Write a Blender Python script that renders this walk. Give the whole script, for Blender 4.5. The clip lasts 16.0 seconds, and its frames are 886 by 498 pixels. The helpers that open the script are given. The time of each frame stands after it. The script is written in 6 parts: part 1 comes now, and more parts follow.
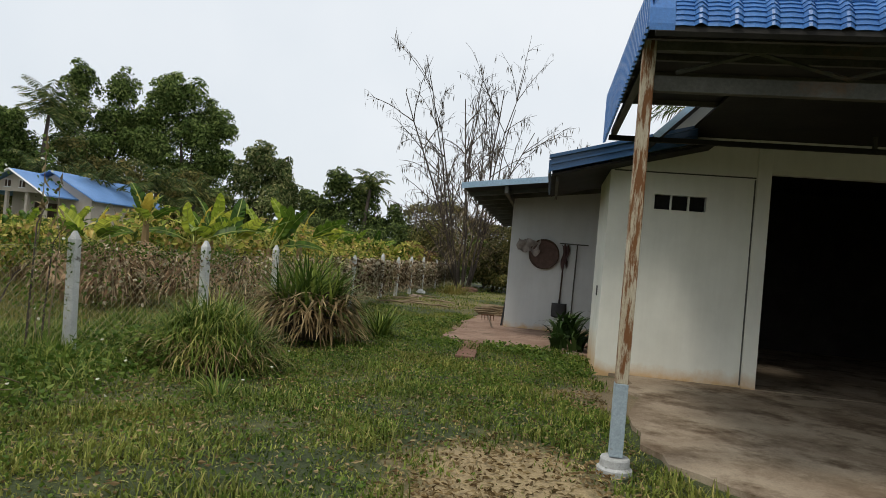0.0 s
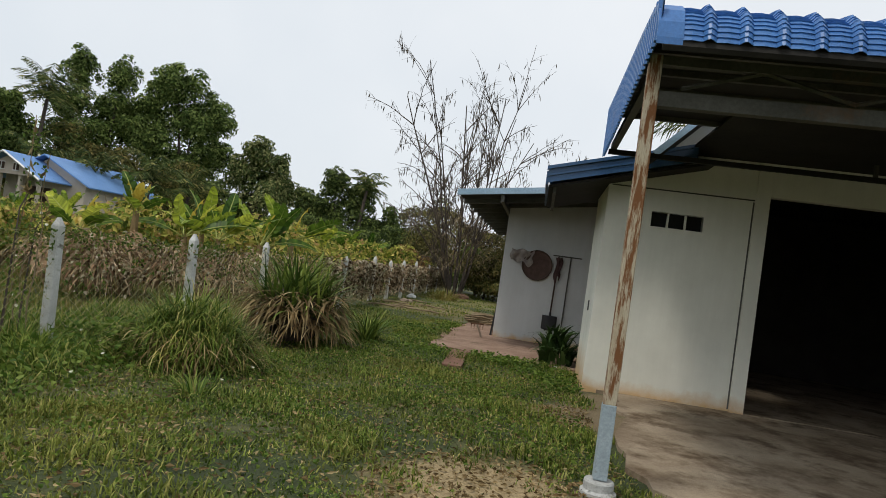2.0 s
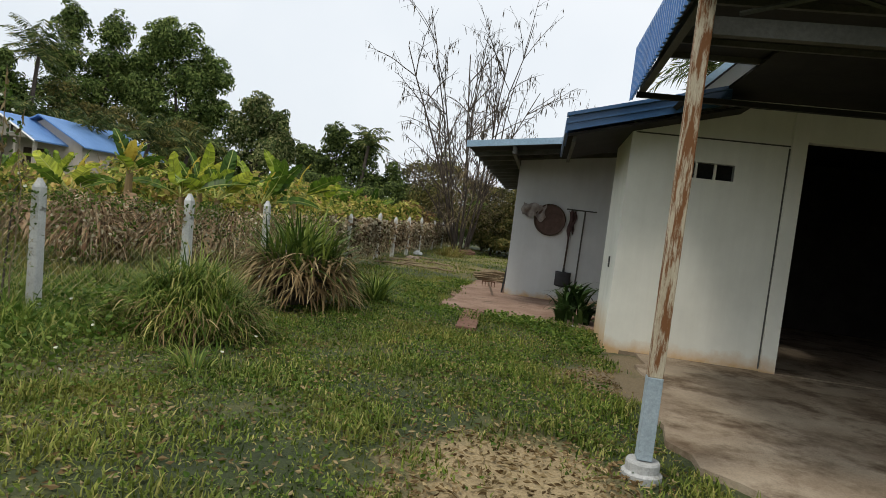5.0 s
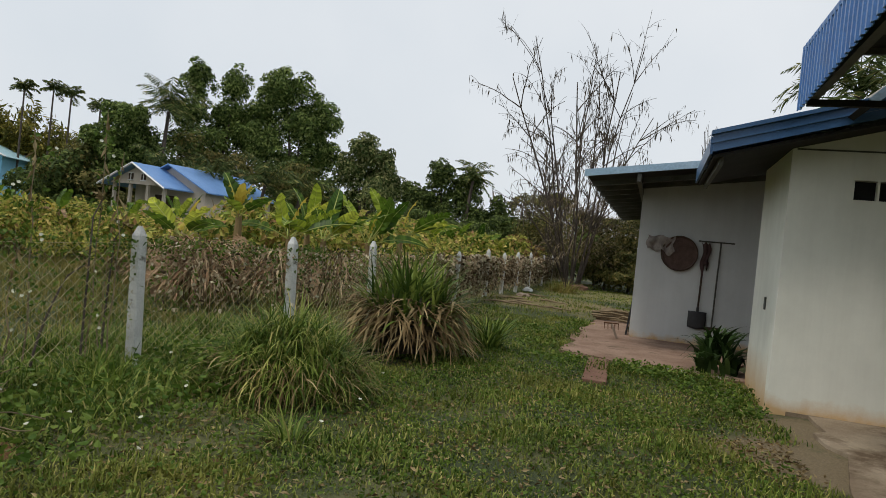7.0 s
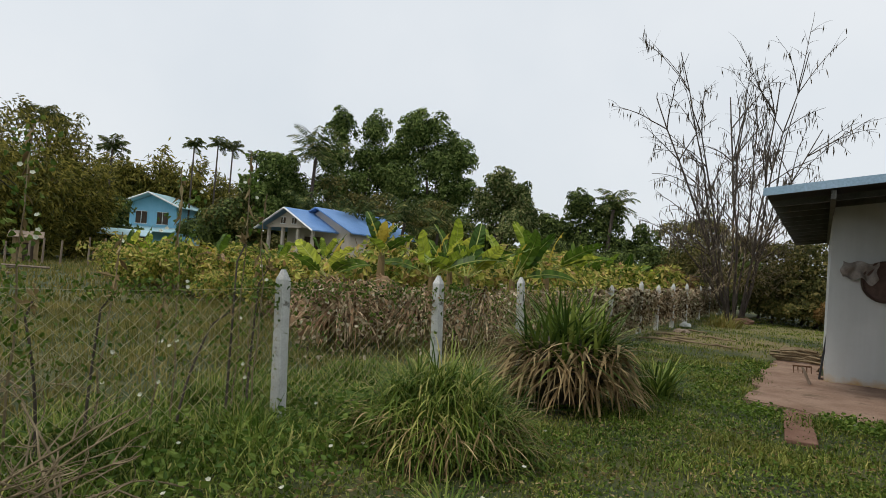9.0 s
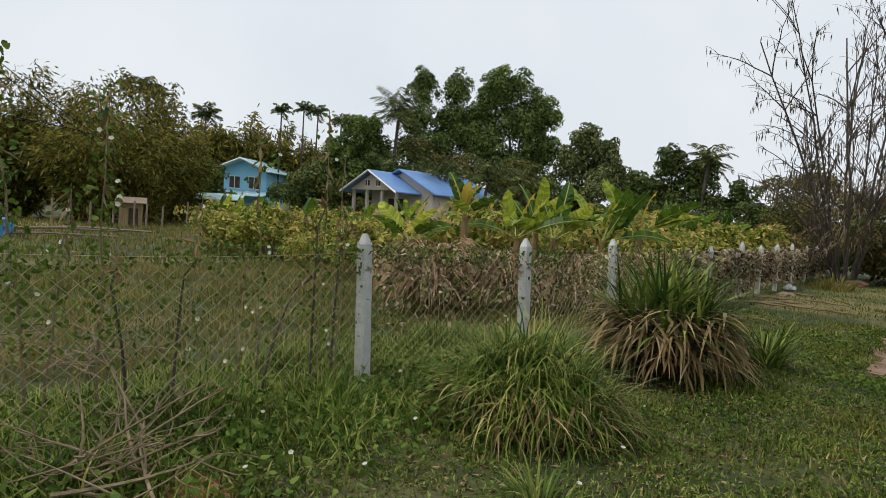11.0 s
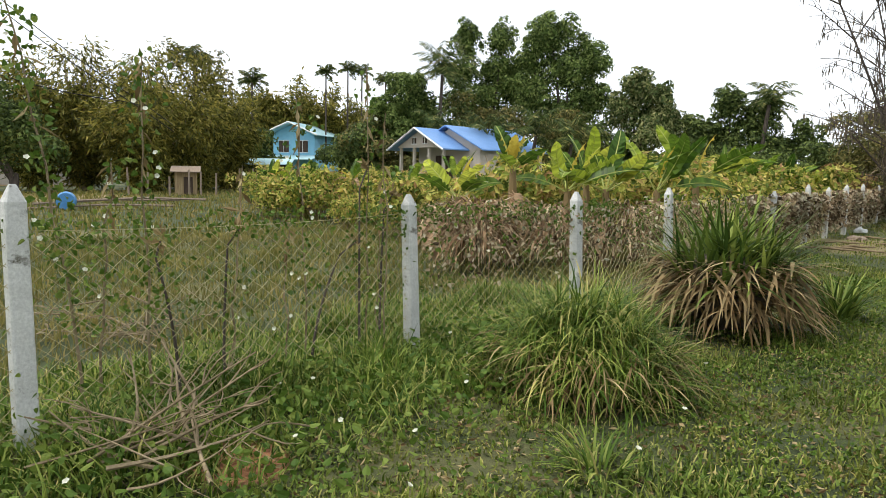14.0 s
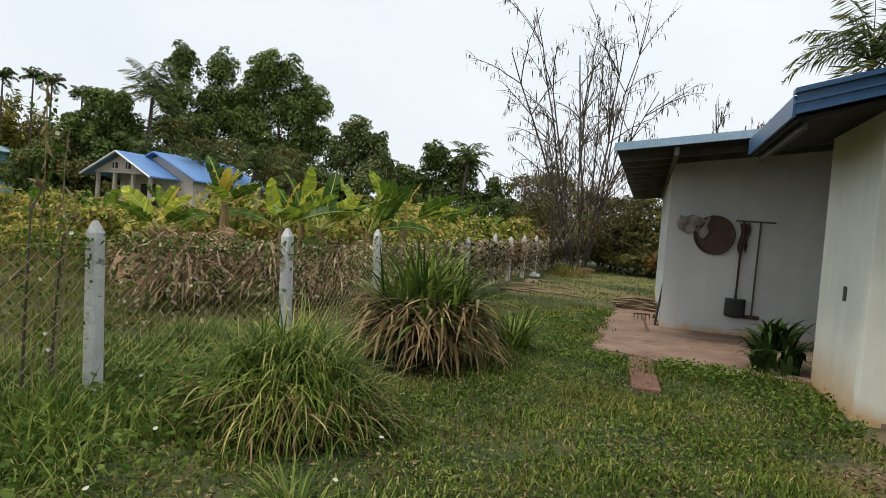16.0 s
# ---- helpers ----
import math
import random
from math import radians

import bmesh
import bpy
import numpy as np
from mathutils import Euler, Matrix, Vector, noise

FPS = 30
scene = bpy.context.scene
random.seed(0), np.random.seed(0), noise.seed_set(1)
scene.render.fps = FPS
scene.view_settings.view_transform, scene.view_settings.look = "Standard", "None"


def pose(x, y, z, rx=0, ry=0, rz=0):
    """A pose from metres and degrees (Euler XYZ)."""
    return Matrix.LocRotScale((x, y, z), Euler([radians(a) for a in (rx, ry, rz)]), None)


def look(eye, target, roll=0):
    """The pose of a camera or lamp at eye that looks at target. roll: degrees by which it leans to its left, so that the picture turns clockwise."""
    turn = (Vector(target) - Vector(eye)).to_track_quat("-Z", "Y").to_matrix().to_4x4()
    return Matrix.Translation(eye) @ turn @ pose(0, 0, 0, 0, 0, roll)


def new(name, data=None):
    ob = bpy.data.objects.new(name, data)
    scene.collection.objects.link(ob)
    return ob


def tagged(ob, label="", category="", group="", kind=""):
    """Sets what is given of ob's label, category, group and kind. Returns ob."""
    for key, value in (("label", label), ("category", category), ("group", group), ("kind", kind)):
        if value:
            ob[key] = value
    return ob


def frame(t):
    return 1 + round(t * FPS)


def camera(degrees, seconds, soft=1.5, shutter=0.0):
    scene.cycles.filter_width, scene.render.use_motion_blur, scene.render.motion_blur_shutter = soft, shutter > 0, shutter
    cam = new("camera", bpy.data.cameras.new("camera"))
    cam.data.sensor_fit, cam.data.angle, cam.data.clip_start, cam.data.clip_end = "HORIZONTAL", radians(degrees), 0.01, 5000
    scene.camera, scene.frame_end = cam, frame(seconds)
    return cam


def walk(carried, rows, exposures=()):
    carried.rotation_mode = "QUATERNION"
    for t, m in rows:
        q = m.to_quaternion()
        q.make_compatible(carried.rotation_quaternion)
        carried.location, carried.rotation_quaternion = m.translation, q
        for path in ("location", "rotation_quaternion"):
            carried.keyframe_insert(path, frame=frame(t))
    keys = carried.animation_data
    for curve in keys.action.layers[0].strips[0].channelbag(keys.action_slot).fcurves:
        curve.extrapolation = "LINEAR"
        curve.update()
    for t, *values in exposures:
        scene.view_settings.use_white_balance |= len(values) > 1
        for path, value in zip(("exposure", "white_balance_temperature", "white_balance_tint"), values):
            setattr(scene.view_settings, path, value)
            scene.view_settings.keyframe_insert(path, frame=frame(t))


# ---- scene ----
cam = camera(68.9, 16.0, 0.6)
PATH = [
    (0, (0.74, 0.365, 1.295), (0.41, 2.338, 1.326), 5.1),
    (0.5, (0.801, 0.332, 1.295), (0.467, 2.303, 1.361), 4.5),
    (1, (0.811, 0.363, 1.299), (0.502, 2.339, 1.288), 5.6),
    (1.5, (0.774, 0.436, 1.303), (0.464, 2.412, 1.31), 7.2),
    (2, (0.738, 0.489, 1.317), (0.425, 2.464, 1.366), 8.1),
    (2.5, (0.708, 0.514, 1.331), (0.413, 2.491, 1.371), 8.5),
    (3, (0.696, 0.515, 1.324), (0.464, 2.5, 1.402), 7.7),
    (3.5, (0.631, 0.577, 1.291), (0.296, 2.548, 1.222), 6.2),
    (3.7, (0.605, 0.617, 1.279), (0.268, 2.582, 1.123), 7.1),
    (5.8, (0.459, 1.265, 1.346), (0.164, 3.242, 1.288), 6.9),
    (6, (0.39, 1.341, 1.333), (0.03, 3.307, 1.263), 5.8),
    (6.5, (0.316, 1.499, 1.342), (-0.15, 3.443, 1.311), 5.1),
    (7, (0.233, 1.737, 1.376), (-0.395, 3.636, 1.353), 5.7),
    (7.5, (0.148, 1.831, 1.375), (-0.549, 3.706, 1.405), 5.2),
    (8, (-0.017, 1.982, 1.381), (-0.773, 3.833, 1.424), 4.3),
    (8.5, (-0.099, 2.085, 1.378), (-1.004, 3.868, 1.38), 4.2),
    (9, (-0.198, 2.298, 1.392), (-1.214, 4.02, 1.437), 4.1),
    (9.5, (-0.306, 2.423, 1.372), (-1.482, 4.038, 1.28), 5.0),
    (9.7, (-0.326, 2.432, 1.376), (-1.575, 3.991, 1.267), 4.2),
    (11.8, (-0.403, 2.622, 1.429), (-1.56, 4.252, 1.366), 2.5),
    (12, (-0.402, 2.633, 1.433), (-1.506, 4.299, 1.356), 3.4),
    (12.5, (-0.411, 2.64, 1.433), (-1.523, 4.3, 1.358), 3.5),
    (13, (-0.442, 2.652, 1.426), (-1.666, 4.222, 1.232), 2.8),
    (13.5, (-0.474, 2.677, 1.427), (-1.817, 4.142, 1.202), 0.9),
    (14, (-0.466, 2.688, 1.422), (-1.795, 4.164, 1.187), 1.0),
    (14.5, (-0.463, 2.729, 1.43), (-1.684, 4.294, 1.189), 2.1),
    (15, (-0.426, 2.719, 1.428), (-1.474, 4.412, 1.231), 2.6),
    (15.5, (-0.398, 2.72, 1.432), (-1.205, 4.542, 1.261), 3.8),
    (16, (-0.39, 2.708, 1.402), (-0.992, 4.614, 1.329), 4.4),
]
walk(cam, [(t, look(eye, aim, lean)) for t, eye, aim, lean in PATH], exposures=[(0.0, 0.16), (3.5, 0.12), (6.0, 0.32), (7.0, 0.02), (7.5, 0.18), (8.0, 0.06), (9.5, 0.08), (12.5, 0.33), (13.5, 0.75), (14.5, 0.85), (15.0, 0.74), (15.5, 0.7), (16.0, 0.3)])

# ---- world and light: an overcast day ----
world = bpy.data.worlds.new("overcast")
scene.world = world
world.use_nodes = True
wn, wl = world.node_tree.nodes, world.node_tree.links
wbg = wn["Background"]
sky = wn.new("ShaderNodeTexSky")
sky.sky_type = "NISHITA"
sky.sun_disc = False
sky.sun_elevation, sky.sun_rotation = radians(62), radians(-133)
sky.dust_density, sky.air_density = 3.0, 1.2
skymul = wn.new("ShaderNodeMix")
skymul.data_type, skymul.blend_type = "RGBA", "MULTIPLY"
skymul.inputs["Factor"].default_value = 1.0
skymul.inputs[7].default_value = (0.07, 0.07, 0.07, 1)
wl.new(sky.outputs[0], skymul.inputs[6])
wcoord = wn.new("ShaderNodeTexCoord")
wnoise = wn.new("ShaderNodeTexNoise")
wnoise.inputs["Scale"].default_value, wnoise.inputs["Detail"].default_value = 1.6, 5
wl.new(wcoord.outputs["Generated"], wnoise.inputs["Vector"])
wramp = wn.new("ShaderNodeValToRGB")
wramp.color_ramp.elements[0].position, wramp.color_ramp.elements[1].position = 0.3, 0.72
wramp.color_ramp.elements[0].color = (0.69, 0.75, 0.81, 1)
wramp.color_ramp.elements[1].color = (0.86, 0.89, 0.92, 1)
wl.new(wnoise.outputs["Fac"], wramp.inputs[0])
wmix = wn.new("ShaderNodeMix")
wmix.data_type = "RGBA"
wmix.inputs["Factor"].default_value = 0.88
wl.new(skymul.outputs[2], wmix.inputs[6])
wl.new(wramp.outputs[0], wmix.inputs[7])
wl.new(wmix.outputs[2], wbg.inputs[0])
wbg.inputs[1].default_value = 1.0
sun = new("sun", bpy.data.lights.new("sun", "SUN"))
sun.data.energy, sun.data.angle, sun.data.color = 1.5, radians(12), (1.0, 0.95, 0.87)
sun.matrix_world = look((-14, -10, 36), (0, 3, 0))

# ---- materials ----


def nodes_of(name):
    m = bpy.data.materials.new(name)
    m.use_nodes = True
    n, l = m.node_tree.nodes, m.node_tree.links
    return m, n, l, n["Principled BSDF"]


def ramp_of(n, stops):
    r = n.new("ShaderNodeValToRGB")
    while len(r.color_ramp.elements) < len(stops):
        r.color_ramp.elements.new(0.5)
    for e, (p, c) in zip(r.color_ramp.elements, stops):
        e.position, e.color = p, (*c, 1)
    return r


def noise_of(n, l, scale, detail=4, rough=0.6, stretch=None, space="Object"):
    c = n.new("ShaderNodeTexCoord")
    t = n.new("ShaderNodeTexNoise")
    t.inputs["Scale"].default_value, t.inputs["Detail"].default_value, t.inputs["Roughness"].default_value = scale, detail, rough
    if stretch:
        mp = n.new("ShaderNodeMapping")
        mp.inputs["Scale"].default_value = stretch
        l.new(c.outputs[space], mp.inputs[0])
        l.new(mp.outputs[0], t.inputs["Vector"])
    else:
        l.new(c.outputs[space], t.inputs["Vector"])
    return t


def mix_of(n, l, fac, a, b, blend="MIX"):
    m = n.new("ShaderNodeMix")
    m.data_type, m.blend_type = "RGBA", blend
    for sock, v in ((m.inputs["Factor"], fac), (m.inputs[6], a), (m.inputs[7], b)):
        if isinstance(v, (int, float)):
            sock.default_value = v
        elif isinstance(v, tuple):
            sock.default_value = (*v, 1)
        else:
            l.new(v, sock)
    return m.outputs[2]


def surface(name, dark, light, scale=3.0, fine=40.0, rough=0.8, metal=0.0, bump=0.2, bumpscale=None, stain=None, stain_at=(0.55, 0.7), stain_scale=2.0, stretch=None):
    """Two scales of noise between two colours, an optional stain colour, and fine relief."""
    m, n, l, p = nodes_of(name)
    big = noise_of(n, l, scale, 5, 0.6, stretch)
    col = ramp_of(n, [(0.3, dark), (0.7, light)])
    l.new(big.outputs["Fac"], col.inputs[0])
    small = noise_of(n, l, fine, 4, 0.7, stretch)
    grain = ramp_of(n, [(0.3, (0.78, 0.78, 0.78)), (0.7, (1.12, 1.12, 1.12))])
    l.new(small.outputs["Fac"], grain.inputs[0])
    out = mix_of(n, l, 1.0, col.outputs[0], grain.outputs[0], "MULTIPLY")
    if stain:
        st = noise_of(n, l, stain_scale, 8, 0.7, stretch)
        sr = ramp_of(n, [(stain_at[0], (0, 0, 0)), (stain_at[1], (1, 1, 1))])
        l.new(st.outputs["Fac"], sr.inputs[0])
        out = mix_of(n, l, sr.outputs[0], out, stain)
    l.new(out, p.inputs["Base Color"])
    p.inputs["Roughness"].default_value, p.inputs["Metallic"].default_value = rough, metal
    p.inputs["Specular IOR Level"].default_value = 0.5 if rough < 0.6 else 0.15
    if bump:
        bp = n.new("ShaderNodeBump")
        bp.inputs["Strength"].default_value, bp.inputs["Distance"].default_value = bump, 0.01
        bt = noise_of(n, l, bumpscale or fine, 5, 0.65, stretch)
        l.new(bt.outputs["Fac"], bp.inputs["Height"])
        l.new(bp.outputs[0], p.inputs["Normal"])
    return m


def leaf(name, stops, through_light=0.25, rough=0.55, dry=None, dry_scale=0.8, bands=0, by_object=False):
    """Foliage whose colour differs from leaf to leaf."""
    m, n, l, p = nodes_of(name)
    g = n.new("ShaderNodeNewGeometry")
    r = ramp_of(n, stops)
    own = n.new("ShaderNodeObjectInfo")
    l.new(own.outputs["Random"] if by_object else g.outputs["Random Per Island"], r.inputs[0])
    big = noise_of(n, l, 0.9, 3)
    br = ramp_of(n, [(0.3, (0.62, 0.66, 0.6)), (0.7, (1.28, 1.22, 1.1))])
    l.new(big.outputs["Fac"], br.inputs[0])
    col = mix_of(n, l, 1.0, r.outputs[0], br.outputs[0], "MULTIPLY")
    if bands:
        bt = noise_of(n, l, 1.0, 3, 0.6, (bands, 1.0, 1.0))
        bb = ramp_of(n, [(0.35, (0.5, 0.55, 0.5)), (0.65, (1.4, 1.35, 1.2))])
        l.new(bt.outputs["Fac"], bb.inputs[0])
        col = mix_of(n, l, 1.0, col, bb.outputs[0], "MULTIPLY")
    if dry:
        dn = noise_of(n, l, dry_scale, 6, 0.7)
        dr = ramp_of(n, [(0.44, (0, 0, 0)), (0.64, (0.6, 0.6, 0.6))])
        l.new(dn.outputs["Fac"], dr.inputs[0])
        col = mix_of(n, l, dr.outputs[0], col, mix_of(n, l, 1.0, dry, br.outputs[0], "MULTIPLY"))
    l.new(col, p.inputs["Base Color"])
    p.inputs["Roughness"].default_value = rough
    p.inputs["Specular IOR Level"].default_value = 0.15
    tr = n.new("ShaderNodeBsdfTranslucent")
    l.new(col, tr.inputs[0])
    mx = n.new("ShaderNodeMixShader")
    mx.inputs[0].default_value = through_light
    l.new(p.outputs[0], mx.inputs[1])
    l.new(tr.outputs[0], mx.inputs[2])
    l.new(mx.outputs[0], n["Material Output"].inputs[0])
    return m


def plaster(name, dark, light, soil_top=0.15):
    """Painted render with rain streaks, and red soil splashed on its foot."""
    m, n, l, p = nodes_of(name)
    big = noise_of(n, l, 1.2, 6, 0.65)
    col = ramp_of(n, [(0.25, dark), (0.75, light)])
    l.new(big.outputs["Fac"], col.inputs[0])
    streak = noise_of(n, l, 5.0, 5, 0.7, (1, 1, 0.08))
    sr = ramp_of(n, [(0.35, (0.86, 0.85, 0.82)), (0.65, (1.03, 1.03, 1.03))])
    l.new(streak.outputs["Fac"], sr.inputs[0])
    out = mix_of(n, l, 0.35, col.outputs[0], sr.outputs[0], "MULTIPLY")
    g = n.new("ShaderNodeNewGeometry")
    sep = n.new("ShaderNodeSeparateXYZ")
    l.new(g.outputs["Position"], sep.inputs[0])
    edge = noise_of(n, l, 3.0, 6, 0.7)
    add = n.new("ShaderNodeMath")
    add.operation = "MULTIPLY_ADD"
    l.new(edge.outputs["Fac"], add.inputs[0])
    add.inputs[1].default_value = -0.35
    l.new(sep.outputs["Z"], add.inputs[2])
    mr = n.new("ShaderNodeMapRange")
    mr.inputs["From Min"].default_value, mr.inputs["From Max"].default_value = -0.17, soil_top - 0.2
    mr.inputs["To Min"].default_value, mr.inputs["To Max"].default_value = 0.95, 0.0
    l.new(add.outputs[0], mr.inputs["Value"])
    out = mix_of(n, l, mr.outputs[0], out, (0.55, 0.35, 0.16))
    l.new(out, p.inputs["Base Color"])
    p.inputs["Roughness"].default_value = 0.85
    bp = n.new("ShaderNodeBump")
    bp.inputs["Strength"].default_value, bp.inputs["Distance"].default_value = 0.25, 0.004
    bt = noise_of(n, l, 35, 6, 0.7)
    l.new(bt.outputs["Fac"], bp.inputs["Height"])
    l.new(bp.outputs[0], p.inputs["Normal"])
    return m


def ground_material():
    """Lawn soil with bare patches of pale, trampled earth and leaf litter."""
    m, n, l, p = nodes_of("ground_soil")
    base = ramp_of(n, [(0.3, (0.02, 0.03, 0.009)), (0.5, (0.045, 0.06, 0.016)), (0.7, (0.17, 0.145, 0.06))])
    big = noise_of(n, l, 0.55, 8, 0.65)
    l.new(big.outputs["Fac"], base.inputs[0])
    fine = noise_of(n, l, 55, 4, 0.75)
    fr = ramp_of(n, [(0.3, (0.55, 0.55, 0.5)), (0.7, (1.35, 1.35, 1.3))])
    l.new(fine.outputs["Fac"], fr.inputs[0])
    out = mix_of(n, l, 1.0, base.outputs[0], fr.outputs[0], "MULTIPLY")
    g = n.new("ShaderNodeNewGeometry")
    rag = noise_of(n, l, 2.2, 7, 0.75)
    for (x, y, r), c in (((0.55, 4.45, 0.75), (0.36, 0.27, 0.15)), ((0.3, 3.6, 0.5), (0.33, 0.25, 0.14)), ((1.35, 7.3, 0.7), (0.2, 0.15, 0.09)), ((1.7, 8.3, 0.7), (0.2, 0.15, 0.09)),
                         ((-3.25, 4.3, 0.28), (0.36, 0.16, 0.08)), ((-2.2, 19.5, 2.4), (0.2, 0.16, 0.07)), ((-0.8, 26, 3.5), (0.17, 0.15, 0.06)),
                         ((-0.8, 2.6, 0.5), (0.13, 0.11, 0.06)), ((-34, 12, 5), (0.35, 0.25, 0.15)), ((0.9, 1.2, 1.1), (0.3, 0.23, 0.13))):
        d = n.new("ShaderNodeVectorMath")
        d.operation = "DISTANCE"
        l.new(g.outputs["Position"], d.inputs[0])
        d.inputs[1].default_value = (x, y, 0)
        a = n.new("ShaderNodeMath")
        a.operation = "MULTIPLY_ADD"
        l.new(rag.outputs["Fac"], a.inputs[0])
        a.inputs[1].default_value = 1.6 * r
        l.new(d.outputs["Value"], a.inputs[2])
        mr = n.new("ShaderNodeMapRange")
        mr.inputs["From Min"].default_value, mr.inputs["From Max"].default_value = 1.45 * r, 1.85 * r
        mr.inputs["To Min"].default_value, mr.inputs["To Max"].default_value = 0.95, 0.0
        l.new(a.outputs[0], mr.inputs["Value"])
        soil = mix_of(n, l, 1.0, c, fr.outputs[0], "MULTIPLY")
        out = mix_of(n, l, mr.outputs[0], out, soil)
    l.new(out, p.inputs["Base Color"])
    p.inputs["Roughness"].default_value = 0.95
    bp = n.new("ShaderNodeBump")
    bp.inputs["Strength"].default_value, bp.inputs["Distance"].default_value = 0.6, 0.03
    bt = noise_of(n, l, 30, 6, 0.7)
    l.new(bt.outputs["Fac"], bp.inputs["Height"])
    l.new(bp.outputs[0], p.inputs["Normal"])
    return m


M_GROUND = ground_material()
M_WALL = plaster("white_render", (0.66, 0.65, 0.56), (0.8, 0.79, 0.69), 0.22)
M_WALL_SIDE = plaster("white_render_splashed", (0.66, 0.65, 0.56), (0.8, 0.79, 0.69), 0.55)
# greyer copy of the render, with shade below the rear eaves in its tone
M_WALL_SHADED = plaster("white_render_eave_shaded", (0.5, 0.51, 0.5), (0.62, 0.63, 0.61))
# near-black inner walls: the deep garage's shade is put into the colour
M_ROOM_SHADE = surface("inner_wall_with_shade", (0.03, 0.025, 0.022), (0.055, 0.047, 0.04))
M_CONCRETE = surface("worn_concrete_slab", (0.2, 0.145, 0.095), (0.44, 0.36, 0.26), 1.1, 70, 0.92, bump=0.8, stain=(0.13, 0.09, 0.055), stain_at=(0.47, 0.62), stain_scale=1.7)
M_PATIO = surface("red_stained_concrete", (0.22, 0.135, 0.095), (0.36, 0.25, 0.185), 1.8, 45, 0.9, bump=0.4, stain=(0.16, 0.11, 0.075), stain_at=(0.55, 0.66), stain_scale=2.6)
M_TILE = surface("blue_roof_sheet", (0.04, 0.14, 0.38), (0.06, 0.19, 0.47), 2.5, 50, 0.42, bump=0.08, stain=(0.1, 0.16, 0.27), stain_at=(0.58, 0.8))
M_FASCIA = surface("dark_blue_fascia", (0.025, 0.075, 0.17), (0.045, 0.115, 0.24), 2, 50, 0.35, bump=0.05)
M_FASCIA_PALE = surface("faded_blue_fascia", (0.26, 0.4, 0.52), (0.35, 0.48, 0.6), 1.5, 30, 0.45, bump=0.05, stain=(0.3, 0.4, 0.48))
# near-black tone that carries the shade under the roofs
M_ROOF_SHADE = surface("shade_dark_roof_underside", (0.018, 0.016, 0.014), (0.035, 0.032, 0.027), 2, 30, 0.7, bump=0.1)
M_STEEL = surface("grey_primed_steel", (0.07, 0.068, 0.055), (0.12, 0.115, 0.1), 3, 50, 0.6, bump=0.1, stain=(0.14, 0.08, 0.045), stain_at=(0.6, 0.75))
M_RUSTPOST = surface("cream_paint_flaking_to_rust", (0.40, 0.33, 0.22), (0.52, 0.46, 0.35), 4, 60, 0.75, bump=0.4, stain=(0.17, 0.075, 0.03), stain_at=(0.45, 0.54), stain_scale=13, stretch=(2.2, 2.2, 0.3))
M_BLUEPAINT = surface("pale_blue_grey_paint", (0.27, 0.33, 0.36), (0.36, 0.42, 0.45), 4, 60, 0.65, bump=0.2, stain=(0.16, 0.13, 0.1), stain_at=(0.6, 0.7), stain_scale=9)
M_PLINTH = surface("cast_concrete", (0.36, 0.36, 0.34), (0.52, 0.52, 0.5), 6, 60, 0.9, bump=0.4, stain=(0.2, 0.19, 0.16), stain_at=(0.55, 0.7), stain_scale=8)
M_POST = surface("whitewashed_concrete", (0.5, 0.5, 0.47), (0.7, 0.7, 0.67), 5, 60, 0.9, bump=0.5, stain=(0.12, 0.11, 0.08), stain_at=(0.58, 0.68), stain_scale=9)
M_WIRE = surface("weathered_galvanised_wire", (0.26, 0.23, 0.12), (0.44, 0.39, 0.22), 8, 60, 0.7, 0.0, bump=0)
# near-black colour for the shade inside the vent openings
M_VENT_SHADE = surface("vent_opening_shade", (0.012, 0.012, 0.012), (0.025, 0.024, 0.022), 4, 30, 0.9, bump=0)
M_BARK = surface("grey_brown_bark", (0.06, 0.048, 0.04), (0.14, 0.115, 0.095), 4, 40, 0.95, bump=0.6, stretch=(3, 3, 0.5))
M_TWIG = surface("dry_pale_twigs", (0.16, 0.12, 0.07), (0.33, 0.26, 0.165), 5, 40, 0.95, bump=0.3)
M_LAWN = leaf("lawn_blades", [(0.0, (0.025, 0.05, 0.008)), (0.4, (0.105, 0.168, 0.024)), (0.8, (0.225, 0.29, 0.058)), (1.0, (0.52, 0.45, 0.18))], dry=(0.27, 0.25, 0.065))
M_WEED = leaf("broad_weed_leaves", [(0.0, (0.05, 0.1, 0.014)), (0.6, (0.11, 0.175, 0.028)), (1.0, (0.2, 0.26, 0.055))])
M_TALLGRASS = leaf("tall_grass", [(0.0, (0.03, 0.075, 0.008)), (0.5, (0.13, 0.2, 0.032)), (0.85, (0.3, 0.35, 0.085)), (1.0, (0.46, 0.4, 0.16))])
M_DARKSTRAP = leaf("dark_broad_leaves", [(0.0, (0.022, 0.045, 0.012)), (0.6, (0.05, 0.095, 0.026)), (1.0, (0.1, 0.16, 0.05))])
M_MEADOW = leaf("meadow_grass", [(0.0, (0.08, 0.1, 0.018)), (0.5, (0.16, 0.17, 0.04)), (0.8, (0.24, 0.21, 0.065)), (1.0, (0.36, 0.28, 0.12))], dry=(0.3, 0.24, 0.09), dry_scale=0.35)
M_STRAP = leaf("strap_leaves", [(0.0, (0.03, 0.065, 0.012)), (0.6, (0.13, 0.195, 0.038)), (1.0, (0.34, 0.4, 0.1))])
